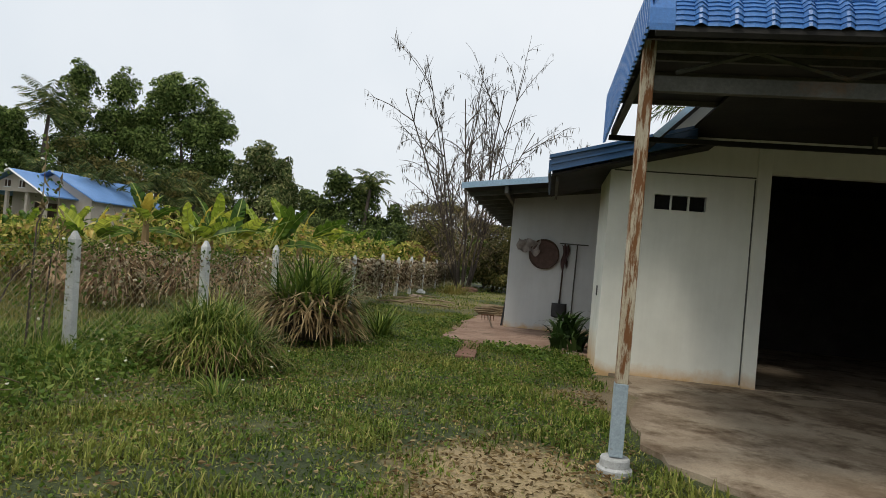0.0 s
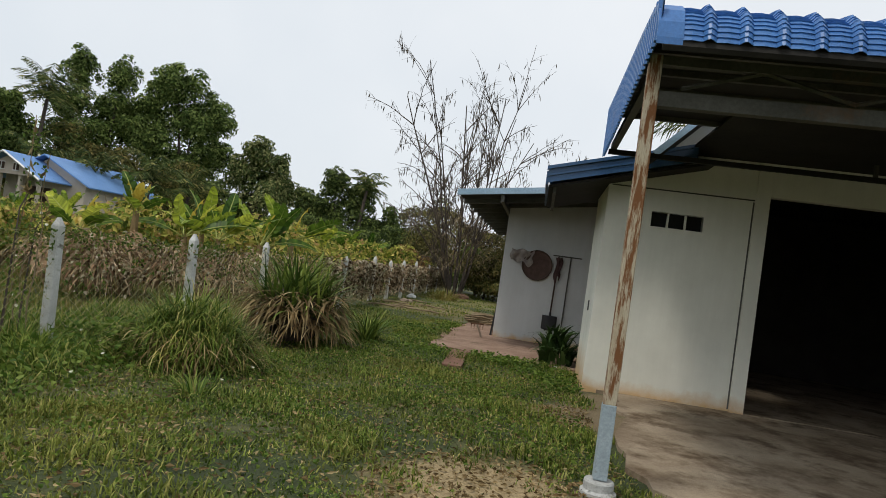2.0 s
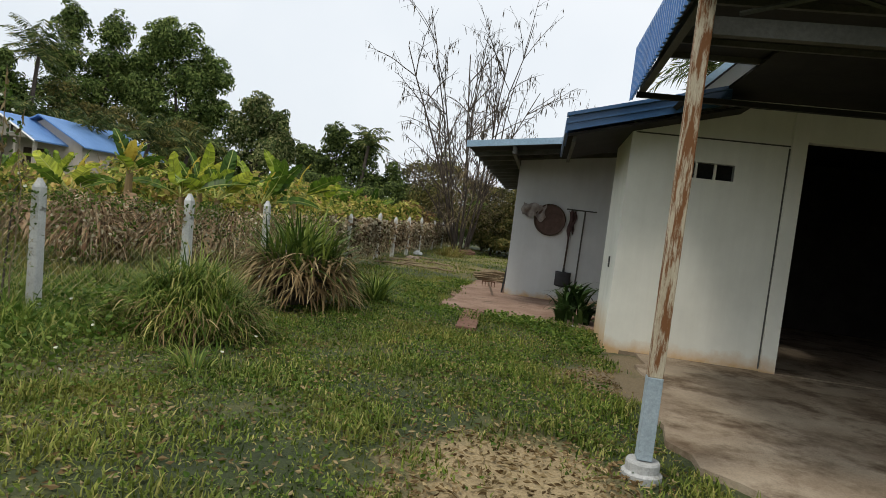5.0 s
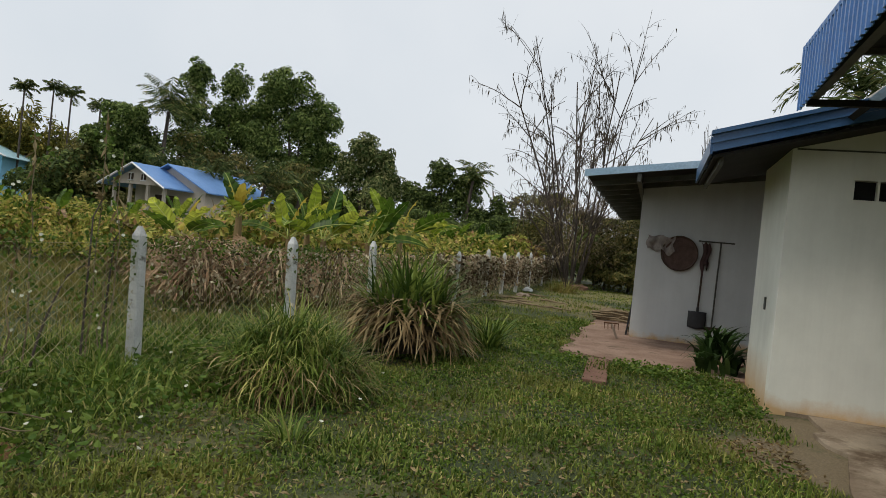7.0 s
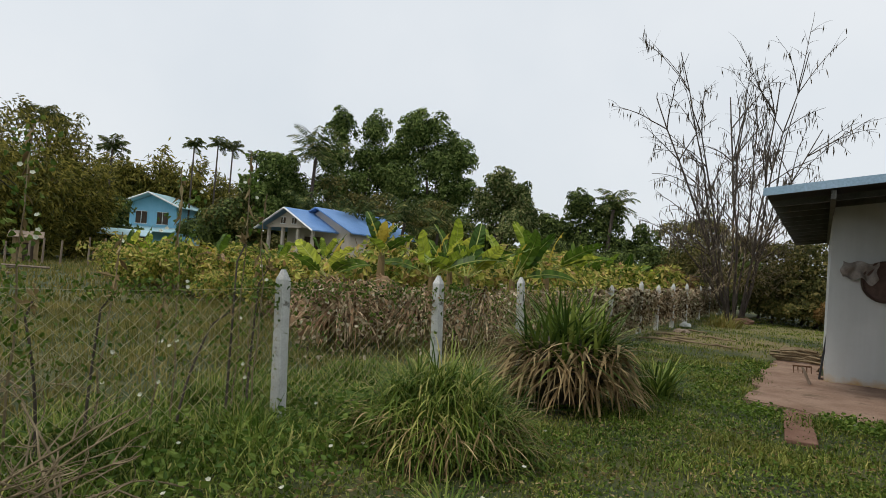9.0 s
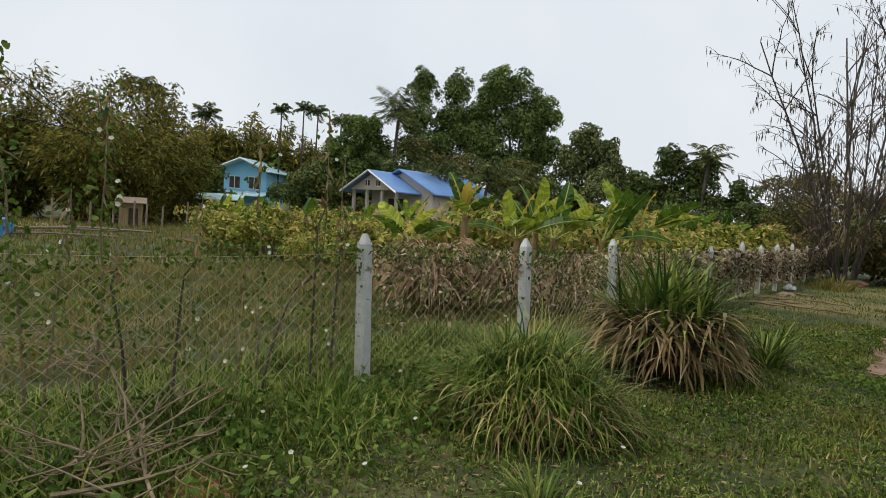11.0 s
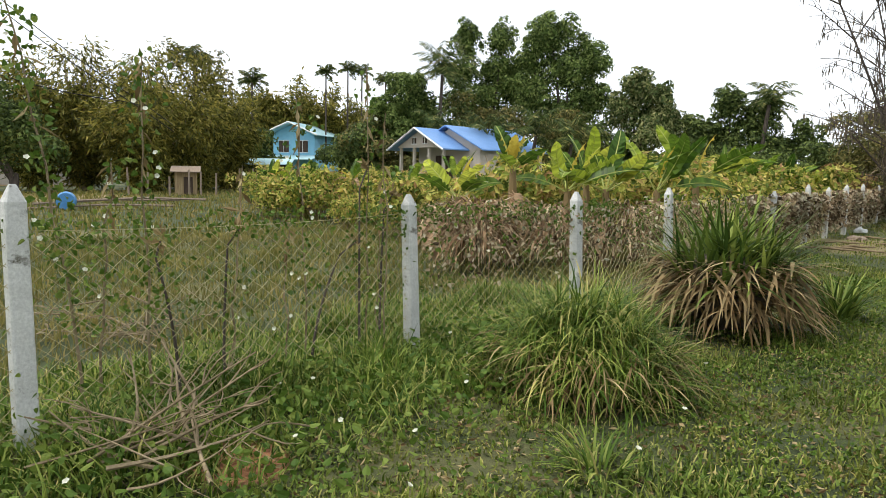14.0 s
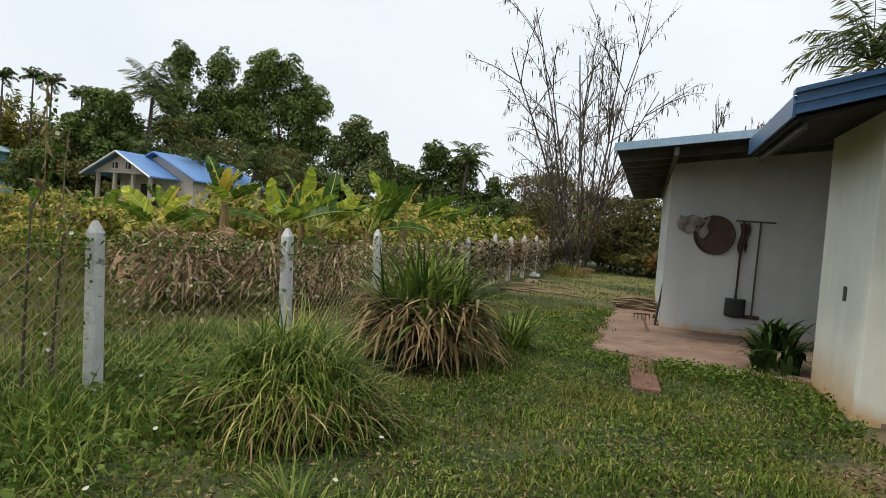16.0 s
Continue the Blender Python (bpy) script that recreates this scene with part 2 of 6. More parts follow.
M_STRAW = leaf("dead_hanging_leaves", [(0.0, (0.09, 0.055, 0.025)), (0.5, (0.25, 0.175, 0.09)), (1.0, (0.46, 0.36, 0.21))], 0.2, 0.8)
M_BANANA = leaf("banana_leaf", [(0.0, (0.045, 0.1, 0.015)), (0.5, (0.13, 0.22, 0.03)), (0.8, (0.36, 0.45, 0.06)), (1.0, (0.62, 0.64, 0.12))], 0.35, 0.4, bands=26, by_object=True)
M_MIDRIB = leaf("banana_midrib", [(0.0, (0.45, 0.5, 0.16)), (1.0, (0.55, 0.58, 0.2))], 0.2, 0.5)
M_BANANADRY = leaf("dry_banana_leaf", [(0.0, (0.13, 0.075, 0.05)), (0.55, (0.38, 0.25, 0.18)), (1.0, (0.62, 0.5, 0.4))], 0.25, 0.8, bands=20)
M_BANANAYELLOW = leaf("yellowed_banana_leaf", [(0.0, (0.5, 0.36, 0.05)), (1.0, (0.6, 0.5, 0.1))], 0.4, 0.6)
M_BEAN = leaf("yellow_green_bush_leaves", [(0.0, (0.06, 0.1, 0.018)), (0.3, (0.22, 0.28, 0.05)), (0.58, (0.5, 0.49, 0.11)), (0.82, (0.7, 0.58, 0.2)), (1.0, (0.42, 0.24, 0.12))], 0.35)
M_DRYVINE = leaf("dried_vine_leaves", [(0.0, (0.05, 0.035, 0.022)), (0.4, (0.28, 0.2, 0.13)), (0.75, (0.54, 0.45, 0.34)), (0.9, (0.66, 0.6, 0.5)), (1.0, (0.16, 0.2, 0.05))], 0.2, 0.85)
M_TREE = leaf("tree_leaves", [(0.0, (0.03, 0.055, 0.012)), (0.5, (0.11, 0.17, 0.04)), (1.0, (0.3, 0.37, 0.12))], 0.3)
M_TREEDARK = leaf("dark_tree_leaves", [(0.0, (0.03, 0.05, 0.014)), (0.5, (0.085, 0.125, 0.035)), (1.0, (0.22, 0.27, 0.08))], 0.25)
M_TREEPALE = leaf("pale_flowering_leaves", [(0.0, (0.04, 0.07, 0.02)), (0.5, (0.11, 0.15, 0.045)), (1.0, (0.34, 0.34, 0.16))], 0.3)
M_BAMBOO = leaf("bamboo_leaves", [(0.0, (0.05, 0.056, 0.012)), (0.5, (0.17, 0.168, 0.033)), (1.0, (0.38, 0.32, 0.075))], 0.35)
M_OLIVE = leaf("olive_brown_leaves", [(0.0, (0.055, 0.064, 0.02)), (0.6, (0.15, 0.15, 0.045)), (1.0, (0.32, 0.26, 0.1))], 0.3)
M_PALM = leaf("palm_fronds", [(0.0, (0.04, 0.065, 0.018)), (0.7, (0.11, 0.15, 0.045)), (1.0, (0.27, 0.25, 0.09))], 0.25)
M_RUSTLEAF = leaf("rust_brown_leaves", [(0.0, (0.14, 0.08, 0.03)), (0.6, (0.26, 0.16, 0.06)), (1.0, (0.36, 0.24, 0.1))], 0.35)
M_PETAL = leaf("white_petals", [(0.0, (0.7, 0.7, 0.62)), (1.0, (0.85, 0.85, 0.8))], 0.3)
M_POD = leaf("dry_seed_pods", [(0.0, (0.07, 0.06, 0.05)), (1.0, (0.18, 0.15, 0.12))], 0.1, 0.8)

# ---- building blocks ----
RNG = np.random.default_rng(7)


def data_of(name, V, F, material, smooth=False):
    """A mesh from arrays of points and of faces that all have the same number of corners."""
    V, F = np.asarray(V, dtype=np.float32), np.asarray(F, dtype=np.int32)
    me = bpy.data.meshes.new(name)
    me.vertices.add(len(V))
    me.vertices.foreach_set("co", V.ravel())
    k = F.shape[1]
    me.loops.add(F.size)
    me.loops.foreach_set("vertex_index", F.ravel())
    me.polygons.add(len(F))
    me.polygons.foreach_set("loop_start", np.arange(0, F.size, k, dtype=np.int32))
    me.polygons.foreach_set("loop_total", np.full(len(F), k, dtype=np.int32))
    me.polygons.foreach_set("use_smooth", np.full(len(F), smooth))
    me.update(calc_edges=True)
    me.materials.append(material)
    return me


def thing(name, label, category, at=(0, 0, 0), group="", kind="", turn=0):
    ob = new(name)
    ob.matrix_world = pose(*at, 0, 0, turn)
    return tagged(ob, label, category, group, kind)


def part(name, shape, material, parent=None, label="", smooth=False):
    """Links a bmesh, a pair of arrays or a mesh as one object under its parent."""
    if isinstance(shape, bmesh.types.BMesh):
        me = bpy.data.meshes.new(name)
        bmesh.ops.recalc_face_normals(shape, faces=shape.faces)
        for f in shape.faces:
            f.smooth = smooth
        shape.to_mesh(me)
        shape.free()
        me.materials.append(material)
    elif isinstance(shape, tuple):
        me = data_of(name, shape[0], shape[1], material, smooth)
    else:
        me = shape
    ob = new(name, me)
    if parent is not None:
        ob.parent = parent
    if label:
        tagged(ob, label)
    return ob


def box(bm, lo, hi, bevel=0.0):
    m = Matrix.Translation([(a + b) / 2 for a, b in zip(lo, hi)]) @ Matrix.Diagonal([max(b - a, 1e-4) for a, b in zip(lo, hi)] + [1])
    made = bmesh.ops.create_cube(bm, size=1, matrix=m)
    if bevel:
        edges = {e for v in made["verts"] for e in v.link_edges}
        bmesh.ops.bevel(bm, geom=list(edges), offset=bevel, segments=2, affect="EDGES", profile=0.5)
    return bm


def boxes(*spans, bevel=0.0):
    bm = bmesh.new()
    for lo, hi in spans:
        box(bm, lo, hi, bevel)
    return bm


def prism(outline, lo, hi, axis="z", bevel=0.0):
    """An outline of 2D points pushed along an axis from lo to hi."""
    bm = bmesh.new()
    put = {"z": lambda a, b, c: (a, b, c), "y": lambda a, b, c: (a, c, b), "x": lambda a, b, c: (c, a, b)}[axis]
    low = [bm.verts.new(put(a, b, lo)) for a, b in outline]
    top = [bm.verts.new(put(a, b, hi)) for a, b in outline]
    bm.faces.new(low), bm.faces.new(top)
    for i in range(len(low)):
        j = (i + 1) % len(low)
        bm.faces.new((low[i], low[j], top[j], top[i]))
    if bevel:
        bmesh.ops.bevel(bm, geom=bm.edges[:], offset=bevel, segments=2, affect="EDGES", profile=0.5)
    return bm


def tube(points, radii, sides=5):
    """Arrays of a tapered tube along a line of points."""
    P = np.asarray(points, float)
    R = np.broadcast_to(np.asarray(radii, float), (len(P),))
    T = np.gradient(P, axis=0)
    T /= np.linalg.norm(T, axis=1)[:, None] + 1e-9
    up = np.where(np.abs(T[:, 2:3]) > 0.9, [[1.0, 0, 0]], [[0, 0, 1.0]])
    A = np.cross(T, up)
    A /= np.linalg.norm(A, axis=1)[:, None] + 1e-9
    B = np.cross(T, A)
    ang = np.linspace(0, 2 * math.pi, sides, endpoint=False)
    V = P[:, None] + R[:, None, None] * (A[:, None] * np.cos(ang)[None, :, None] + B[:, None] * np.sin(ang)[None, :, None])
    V = V.reshape(-1, 3)
    i = np.arange(len(P) - 1)[:, None] * sides
    j = np.arange(sides)[None]
    k = (j + 1) % sides
    F = np.stack([i + j, i + k, i + sides + k, i + sides + j], -1).reshape(-1, 4)
    return V, F


def joined(pieces):
    VV, FF, at = [], [], 0
    for V, F in pieces:
        VV.append(V), FF.append(F + at)
        at += len(V)
    return np.concatenate(VV), np.concatenate(FF)


def unit(v):
    return v / (np.linalg.norm(v, axis=-1, keepdims=True) + 1e-9)


def leaves(P, D, length, width, fold=0.25, rng=RNG, round_ended=False, face=None):
    """Arrays of one folded leaf for each point P, growing along D: a pointed lance, or a heart."""
    N = len(P)
    D = unit(np.asarray(D, float))
    S = unit(np.cross(D, rng.normal(size=(N, 3)) if face is None else face))
    U = np.cross(S, D)
    L = np.broadcast_to(np.asarray(length, float), (N,))[:, None]
    W = np.broadcast_to(np.asarray(width, float), (N,))[:, None]
    a, c = P, P + D * L
    mid = P + D * L * 0.45
    if round_ended:
        q1, q2 = P + D * L * 0.2, P + D * L * 0.62
        q0 = P - D * L * 0.06
        V = np.stack([a, q0 + S * W * 0.28, q1 + S * W / 2 + U * W * fold, q2 + S * W * 0.38 + U * W * fold * 0.7, c, q2 - S * W * 0.38 + U * W * fold * 0.7, q1 - S * W / 2 + U * W * fold, q0 - S * W * 0.28], 1).reshape(-1, 3)
        i = np.arange(N)[:, None] * 8
        return V, np.concatenate([i + [0, k, k + 1] for k in range(1, 7)], 1).reshape(-1, 3)
    V = np.stack([a, mid + S * W / 2 + U * W * fold, c, mid - S * W / 2 + U * W * fold], 1).reshape(-1, 3)
    i = np.arange(N)[:, None] * 4
    return V, np.concatenate([i + [0, 1, 2], i + [0, 2, 3]], 1).reshape(-1, 3)


def blades(P, heading, length, width, lean, droop, steps=3, rng=RNG):
    """Arrays of grass blades or strap leaves: strips that lean along heading and droop."""
    N = len(P)
    L = np.broadcast_to(np.asarray(length, float), (N,))
    W = np.broadcast_to(np.asarray(width, float), (N,))
    lean, droop = np.broadcast_to(lean, (N,)), np.broadcast_to(droop, (N,))
    H = np.stack([np.cos(heading), np.sin(heading), np.zeros(N)], 1)
    S = np.stack([-np.sin(heading), np.cos(heading), np.zeros(N)], 1)
    pts, q = [], P.astype(float).copy()
    rows = []
    for s in range(steps + 1):
        f = s / steps
        w = W * (1 - f ** 2.2) * 0.5 + 0.0004
        rows += [q + S * w[:, None], q - S * w[:, None]]
        a = lean + droop * f
        q = q + (H * np.sin(a)[:, None] + np.array([0, 0, 1.0]) * np.cos(a)[:, None]) * (L / steps)[:, None]
    V = np.stack(rows, 1).reshape(-1, 3)
    k = 2 * (steps + 1)
    i = (np.arange(N) * k)[:, None, None] + (np.arange(steps) * 2)[None, :, None]
    F = (i + np.array([0, 1, 3, 2])[None, None]).reshape(-1, 4)
    return V, F


def height(x, y):
    """The ground's height."""
    z = 0.02 * np.sin(x * 1.7 + 0.6) * np.sin(y * 1.3) + 0.012 * np.sin(x * 4.1 + y * 3.3)
    far = np.clip((np.abs(x) + np.abs(y) - 60) / 200, 0, 1)
    return z * (1 - far) - 0.02

# ---- ground ----
gx = np.sinh(np.linspace(-5.2, 5.2, 181)) * 8.0
gy = np.sinh(np.linspace(-5.2, 5.2, 181)) * 8.0 + 6
GX, GY = np.meshgrid(gx, gy, indexing="ij")
GV = np.stack([GX, GY, height(GX, GY)], -1).reshape(-1, 3)
gi = (np.arange(180)[:, None] * 181 + np.arange(180)[None]).reshape(-1, 1)
ground = part("ground", (GV, gi + np.array([[0, 181, 182, 1]])), M_GROUND, smooth=True)
tagged(ground, "rough green lawn and field with bare earth patches", "ground", kind="structure")


def slab_outline(points, rough=0.05, seed=3):
    """A broken edge: a coarse outline, cut fine and shifted at random."""
    r = random.Random(seed)
    out = []
    for (a, b), (c, d) in zip(points, points[1:] + points[:1]):
        n = max(1, int(math.hypot(c - a, d - b) / 0.25))
        for i in range(n):
            f = i / n
            out.append((a + (c - a) * f + r.uniform(-rough, rough), b + (d - b) * f + r.uniform(-rough, rough)))
    return out


slab = part("carport_slab", prism(slab_outline([(1.85, 8.97), (1.72, 7.6), (1.52, 6.2), (1.62, 5.0), (2.2, 4.5), (3.4, 4.2), (9.5, 4.2), (9.5, 8.97)], 0.09), -0.15, 0.02), M_CONCRETE)
tagged(slab, "worn soil-stained concrete carport slab with broken edge", "concrete slab", kind="structure")
inner_floor = part("floor", boxes(((1.6, 8.975, -0.15), (9.5, 15.0, 0.024))), M_CONCRETE)
tagged(inner_floor, "dim bare concrete floor inside the garage", "floor", kind="structure")
patio = part("patio", prism(slab_outline([(-0.95, 10.95), (-0.4, 10.75), (0.2, 10.6), (1.5, 10.5), (1.5, 13.85), (-0.12, 13.85), (-0.14, 17.2), (-0.8, 17.0), (-0.95, 14.0)], 0.09, 5), -0.15, 0.016), M_PATIO)
tagged(patio, "cracked reddish concrete apron along the house wall", "patio", kind="structure")

# ---- the white house ----
house = thing("house", "white rendered single-storey house with blue metal roofs and stained foot", "house", (0, 0, 0))
WT = 0.15
FY = 8.98
for lo, hi in (((1.42, FY, -0.1), (1.99, FY + WT, 2.72)), ((2.62, FY, -0.1), (3.2, FY + WT, 2.72)), ((1.99, FY, -0.1), (2.62, FY + WT, 2.18)), ((1.99, FY, 2.37), (2.62, FY + WT, 2.72)), ((6.6, FY, -0.1), (9.5, FY + WT, 2.72))):
    part("front_wall", boxes((lo, hi)), M_WALL, house)
part("gable_wall", prism([(1.42, 2.72), (9.5, 2.72), (9.5, 4.0), (2.95, 4.0), (1.75, 2.95), (1.42, 2.86)], FY + 0.005, FY + WT, "y"), M_WALL, house)
part("pilaster", boxes(((3.2, FY - 0.03, -0.1), (3.37, FY + WT + 0.03, 3.5)), bevel=0.006), M_WALL, house)
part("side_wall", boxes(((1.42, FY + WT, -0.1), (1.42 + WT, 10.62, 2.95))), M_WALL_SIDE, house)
part("return_wall", boxes(((1.42 + WT, 10.47, -0.1), (3.0, 10.62, 2.95))), M_WALL, house)
vent = part("vent_block", boxes(((1.975, FY - 0.008, 2.165), (2.635, FY + 0.05, 2.18)), ((1.975, FY - 0.008, 2.37), (2.635, FY + 0.05, 2.385)), ((1.975, FY - 0.008, 2.18), (1.99, FY + 0.05, 2.37)),
                                ((2.185, FY - 0.008, 2.18), (2.205, FY + 0.05, 2.37)), ((2.4, FY - 0.008, 2.18), (2.42, FY + 0.05, 2.37)), ((2.62, FY - 0.008, 2.18), (2.635, FY + 0.05, 2.37))), M_WALL, house, "white ventilation block with three square openings")
# solid panel behind the openings; their darkness is its colour
part("recess", boxes(((1.985, FY + 0.09, 2.175), (2.625, FY + 0.13, 2.375))), M_VENT_SHADE, vent, "near-black panel standing in for shade in the vent openings")
part("crack", boxes(((3.178, FY - 0.004, 0.05), (3.196, FY + 0.01, 2.63)), ((1.46, FY - 0.005, 2.645), (3.196, FY + 0.01, 2.662))), M_STEEL, house, "dark joint line in the render")
part("switch_plate", boxes(((1.405, 9.62, 0.98), (1.42, 9.7, 1.12)), bevel=0.006), M_STEEL, house, "small grey box on the side wall")
# garage enclosure, coloured near-black to stand in for its shade
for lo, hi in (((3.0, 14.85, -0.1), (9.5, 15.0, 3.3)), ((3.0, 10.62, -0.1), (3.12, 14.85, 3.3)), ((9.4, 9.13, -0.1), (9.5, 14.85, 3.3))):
    part("garage_wall", boxes((lo, hi)), M_ROOM_SHADE, house)
# wall out of view, added to cut the light under the carport
part("carport_side_wall", boxes(((7.6, 4.3, -0.1), (7.75, 8.97, 3.1))), M_WALL, house)
# the lower ceiling piece is added to stop light leaking in
part("garage_ceiling", boxes(((3.0, 9.13, 3.3), (9.5, 15.0, 3.4)), ((1.572, 9.132, 2.72), (2.998, 10.468, 2.78))), M_ROOM_SHADE, house)
# rear block
BY = 13.86
# both rear walls use the render copy toned down for eave shade
part("rear_wall", boxes(((-0.11, BY, -0.1), (2.99, BY + WT, 3.0))), M_WALL_SHADED, house)
part("rear_side_wall", boxes(((-0.11, BY + WT, -0.1), (-0.11 + WT, 21.0, 2.75))), M_WALL_SHADED, house)


def roof_sheet(x0, z0, x1, z1, y0, y1, pitch=0.25, rib=0.03, thick=0.012):
    """Ribbed metal sheet that rises from x0 to x1, ribs running up the slope."""
    ys = []
    y = y0
    while y < y1 - pitch:
        ys += [(y, 0), (y + pitch * 0.7, 0), (y + pitch * 0.76, rib), (y + pitch * 0.9, rib), (y + pitch * 0.96, 0)]
        y += pitch
    ys += [(y, 0), (y1, 0)]
    V, F = [], []
    for (yy, h) in ys:
        V += [(x0, yy, z0 + h), (x1, yy, z1 + h), (x1, yy, z1 + h - thick), (x0, yy, z0 + h - thick)]
    for i in range(len(ys) - 1):
        for a in range(4):
            b = (a + 1) % 4
            F.append((4 * i + a, 4 * i + b, 4 * i + 4 + b, 4 * i + 4 + a))
    return np.array(V), np.array(F)


SL = (3.1 - 2.66) / (2.3 - 0.66)
front_roof = part("front_roof", roof_sheet(0.66, 2.66, 2.35, 2.66 + SL * 1.69, 8.5, 10.9), M_TILE, house, "blue ribbed metal roof")
part("rake_fascia", prism([(0.64, 2.5), (2.35, 2.5 + SL * 1.71), (2.35, 2.68 + SL * 1.71), (0.64, 2.68)], 8.46, 8.5, "y"), M_FASCIA, front_roof, "dark blue fascia with a raised lip")
part("fascia_lip", prism([(0.62, 2.66), (2.35, 2.66 + SL * 1.73), (2.35, 2.7 + SL * 1.73), (0.62, 2.7)], 8.425, 8.54, "y"), M_FASCIA, front_roof)
part("fascia_rib", prism([(0.62, 2.575), (2.35, 2.575 + SL * 1.73), (2.35, 2.6 + SL * 1.73), (0.62, 2.6)], 8.445, 8.47, "y"), M_FASCIA, front_roof)
part("eave_fascia", boxes(((0.62, 8.5, 2.48), (0.645, 10.9, 2.65))), M_FASCIA, front_roof)
# soffit coloured with the painted-in eave shade
part("soffit", prism([(0.66, 2.45), (2.6, 2.45 + SL * 1.94), (2.6, 2.48 + SL * 1.94), (0.66, 2.48)], 8.52, 10.9, "y"), M_ROOF_SHADE, front_roof)
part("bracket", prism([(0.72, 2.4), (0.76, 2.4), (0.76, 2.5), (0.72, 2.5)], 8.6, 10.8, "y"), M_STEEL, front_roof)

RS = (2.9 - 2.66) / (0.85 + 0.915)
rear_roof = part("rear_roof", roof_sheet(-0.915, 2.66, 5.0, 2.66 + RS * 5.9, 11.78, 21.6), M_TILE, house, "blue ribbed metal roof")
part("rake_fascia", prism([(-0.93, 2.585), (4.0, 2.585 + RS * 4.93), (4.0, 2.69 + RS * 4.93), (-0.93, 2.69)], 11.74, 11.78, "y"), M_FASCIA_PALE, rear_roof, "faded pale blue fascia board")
# underside sheet: the overhang's shade is in its near-black colour
part("underside", prism([(-0.9, 2.6), (5.0, 2.6 + RS * 5.9), (5.0, 2.62 + RS * 5.9), (-0.9, 2.62)], 11.79, 21.5, "y"), M_ROOF_SHADE, rear_roof)
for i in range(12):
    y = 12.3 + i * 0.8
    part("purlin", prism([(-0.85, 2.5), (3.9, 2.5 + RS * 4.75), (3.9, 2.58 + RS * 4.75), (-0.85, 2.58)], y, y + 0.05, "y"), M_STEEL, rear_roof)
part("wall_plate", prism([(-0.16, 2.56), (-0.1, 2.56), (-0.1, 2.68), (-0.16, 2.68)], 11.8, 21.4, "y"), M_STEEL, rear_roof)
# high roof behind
# the whole upper roof takes the shade colour of its underside
high_roof = part("high_roof", prism([(1.80, 2.84), (3.0, 4.08), (9.5, 4.08), (9.5, 4.14), (2.98, 4.14), (1.75, 2.87)], 7.82, 9.3, "y"), M_ROOF_SHADE, house, "upper roof with the shade below it put into its colour")
part("rake_board", prism([(1.79, 2.83), (3.0, 4.06), (3.0, 4.14), (1.74, 2.88)], 7.78, 7.82, "y"), M_FASCIA_PALE, high_roof, "pale grey-blue rake board")

# ---- carport ----
carport = thing("carport", "steel carport with blue tile-pattern metal roof and rusty post", "carport", (0, 0, 0))
post = part("post", boxes(((1.228, 4.758, 0.58), (1.312, 4.842, 2.86)), bevel=0.006), M_RUSTPOST, carport, "cream painted square post flaking to rust")
part("post_foot", boxes(((1.226, 4.756, 0.1), (1.314, 4.844, 0.583)), bevel=0.006), M_BLUEPAINT, post, "pale blue-grey painted lower post")


def plinth_shape(r0, r1, h, z):
    rows = [(0, z), (r0, z), (r0 * 1.02, z + h * 0.5), (r1, z + h * 0.6), (r1, z + h * 0.92), (r1 * 0.93, z + h), (0, z + h)]
    bm = bmesh.new()
    vs = [bm.verts.new((r, 0, q)) for r, q in rows]
    es = [bm.edges.new((a, b)) for a, b in zip(vs, vs[1:])]
    bmesh.ops.spin(bm, geom=vs + es, cent=(0, 0, 0), axis=(0, 0, 1), angle=2 * math.pi, steps=24)
    bmesh.ops.remove_doubles(bm, verts=bm.verts, dist=1e-4)
    return bm


plinth = part("plinth", plinth_shape(0.115, 0.097, 0.145, -0.05), M_PLINTH, post, "round cast concrete footing")
plinth.location = (1.27, 4.8, 0)
part("beam", boxes(((1.25, 4.77, 2.53), (9.0, 4.83, 2.63))), M_STEEL, carport, "grey steel tie beam")
part("top_chord", boxes(((1.25, 4.77, 2.8), (9.0, 4.83, 2.86))), M_STEEL, carport)
for i in range(7):
    x = 1.45 + i * 1.05
    part("web", joined([tube([(x, 4.8, 2.66), (x + 0.5, 4.8, 2.81)], 0.015, 4), tube([(x + 0.5, 4.8, 2.81), (x + 1.05, 4.8, 2.66)], 0.015, 4)]), M_STEEL, carport)
part("rafter", boxes(((1.27, 4.85, 2.8), (1.33, 7.55, 2.86))), M_STEEL, carport)
# steel chord and rear sheet are darkened by colour to imitate carport shade
part("rear_chord", boxes(((1.25, 7.53, 2.75), (9.0, 7.58, 2.8))), M_ROOF_SHADE, carport)
part("rear_sheet", prism([(6.9, 3.10), (8.96, 3.13), (8.96, 3.16), (6.9, 3.13)], 2.3, 9.0, "x"), M_ROOF_SHADE, carport, "rear roof sheet coloured near-black to stand in for shade")
truss = part("wall_truss", boxes(((2.1, 8.38, 2.93), (7.6, 8.43, 2.98))), M_STEEL, carport, "dark steel truss in front of the wall")
for x in (4.25, 4.45, 6.4):
    part("web", boxes(((x, 8.385, 2.98), (x + 0.04, 8.425, 3.25))), M_STEEL, truss)
for i in range(5):
    part("purlin", boxes(((1.25, 5.2 + i * 0.55, 3.03 + i * 0.023), (9.0, 5.24 + i * 0.55, 3.1 + i * 0.023))), M_STEEL, carport)


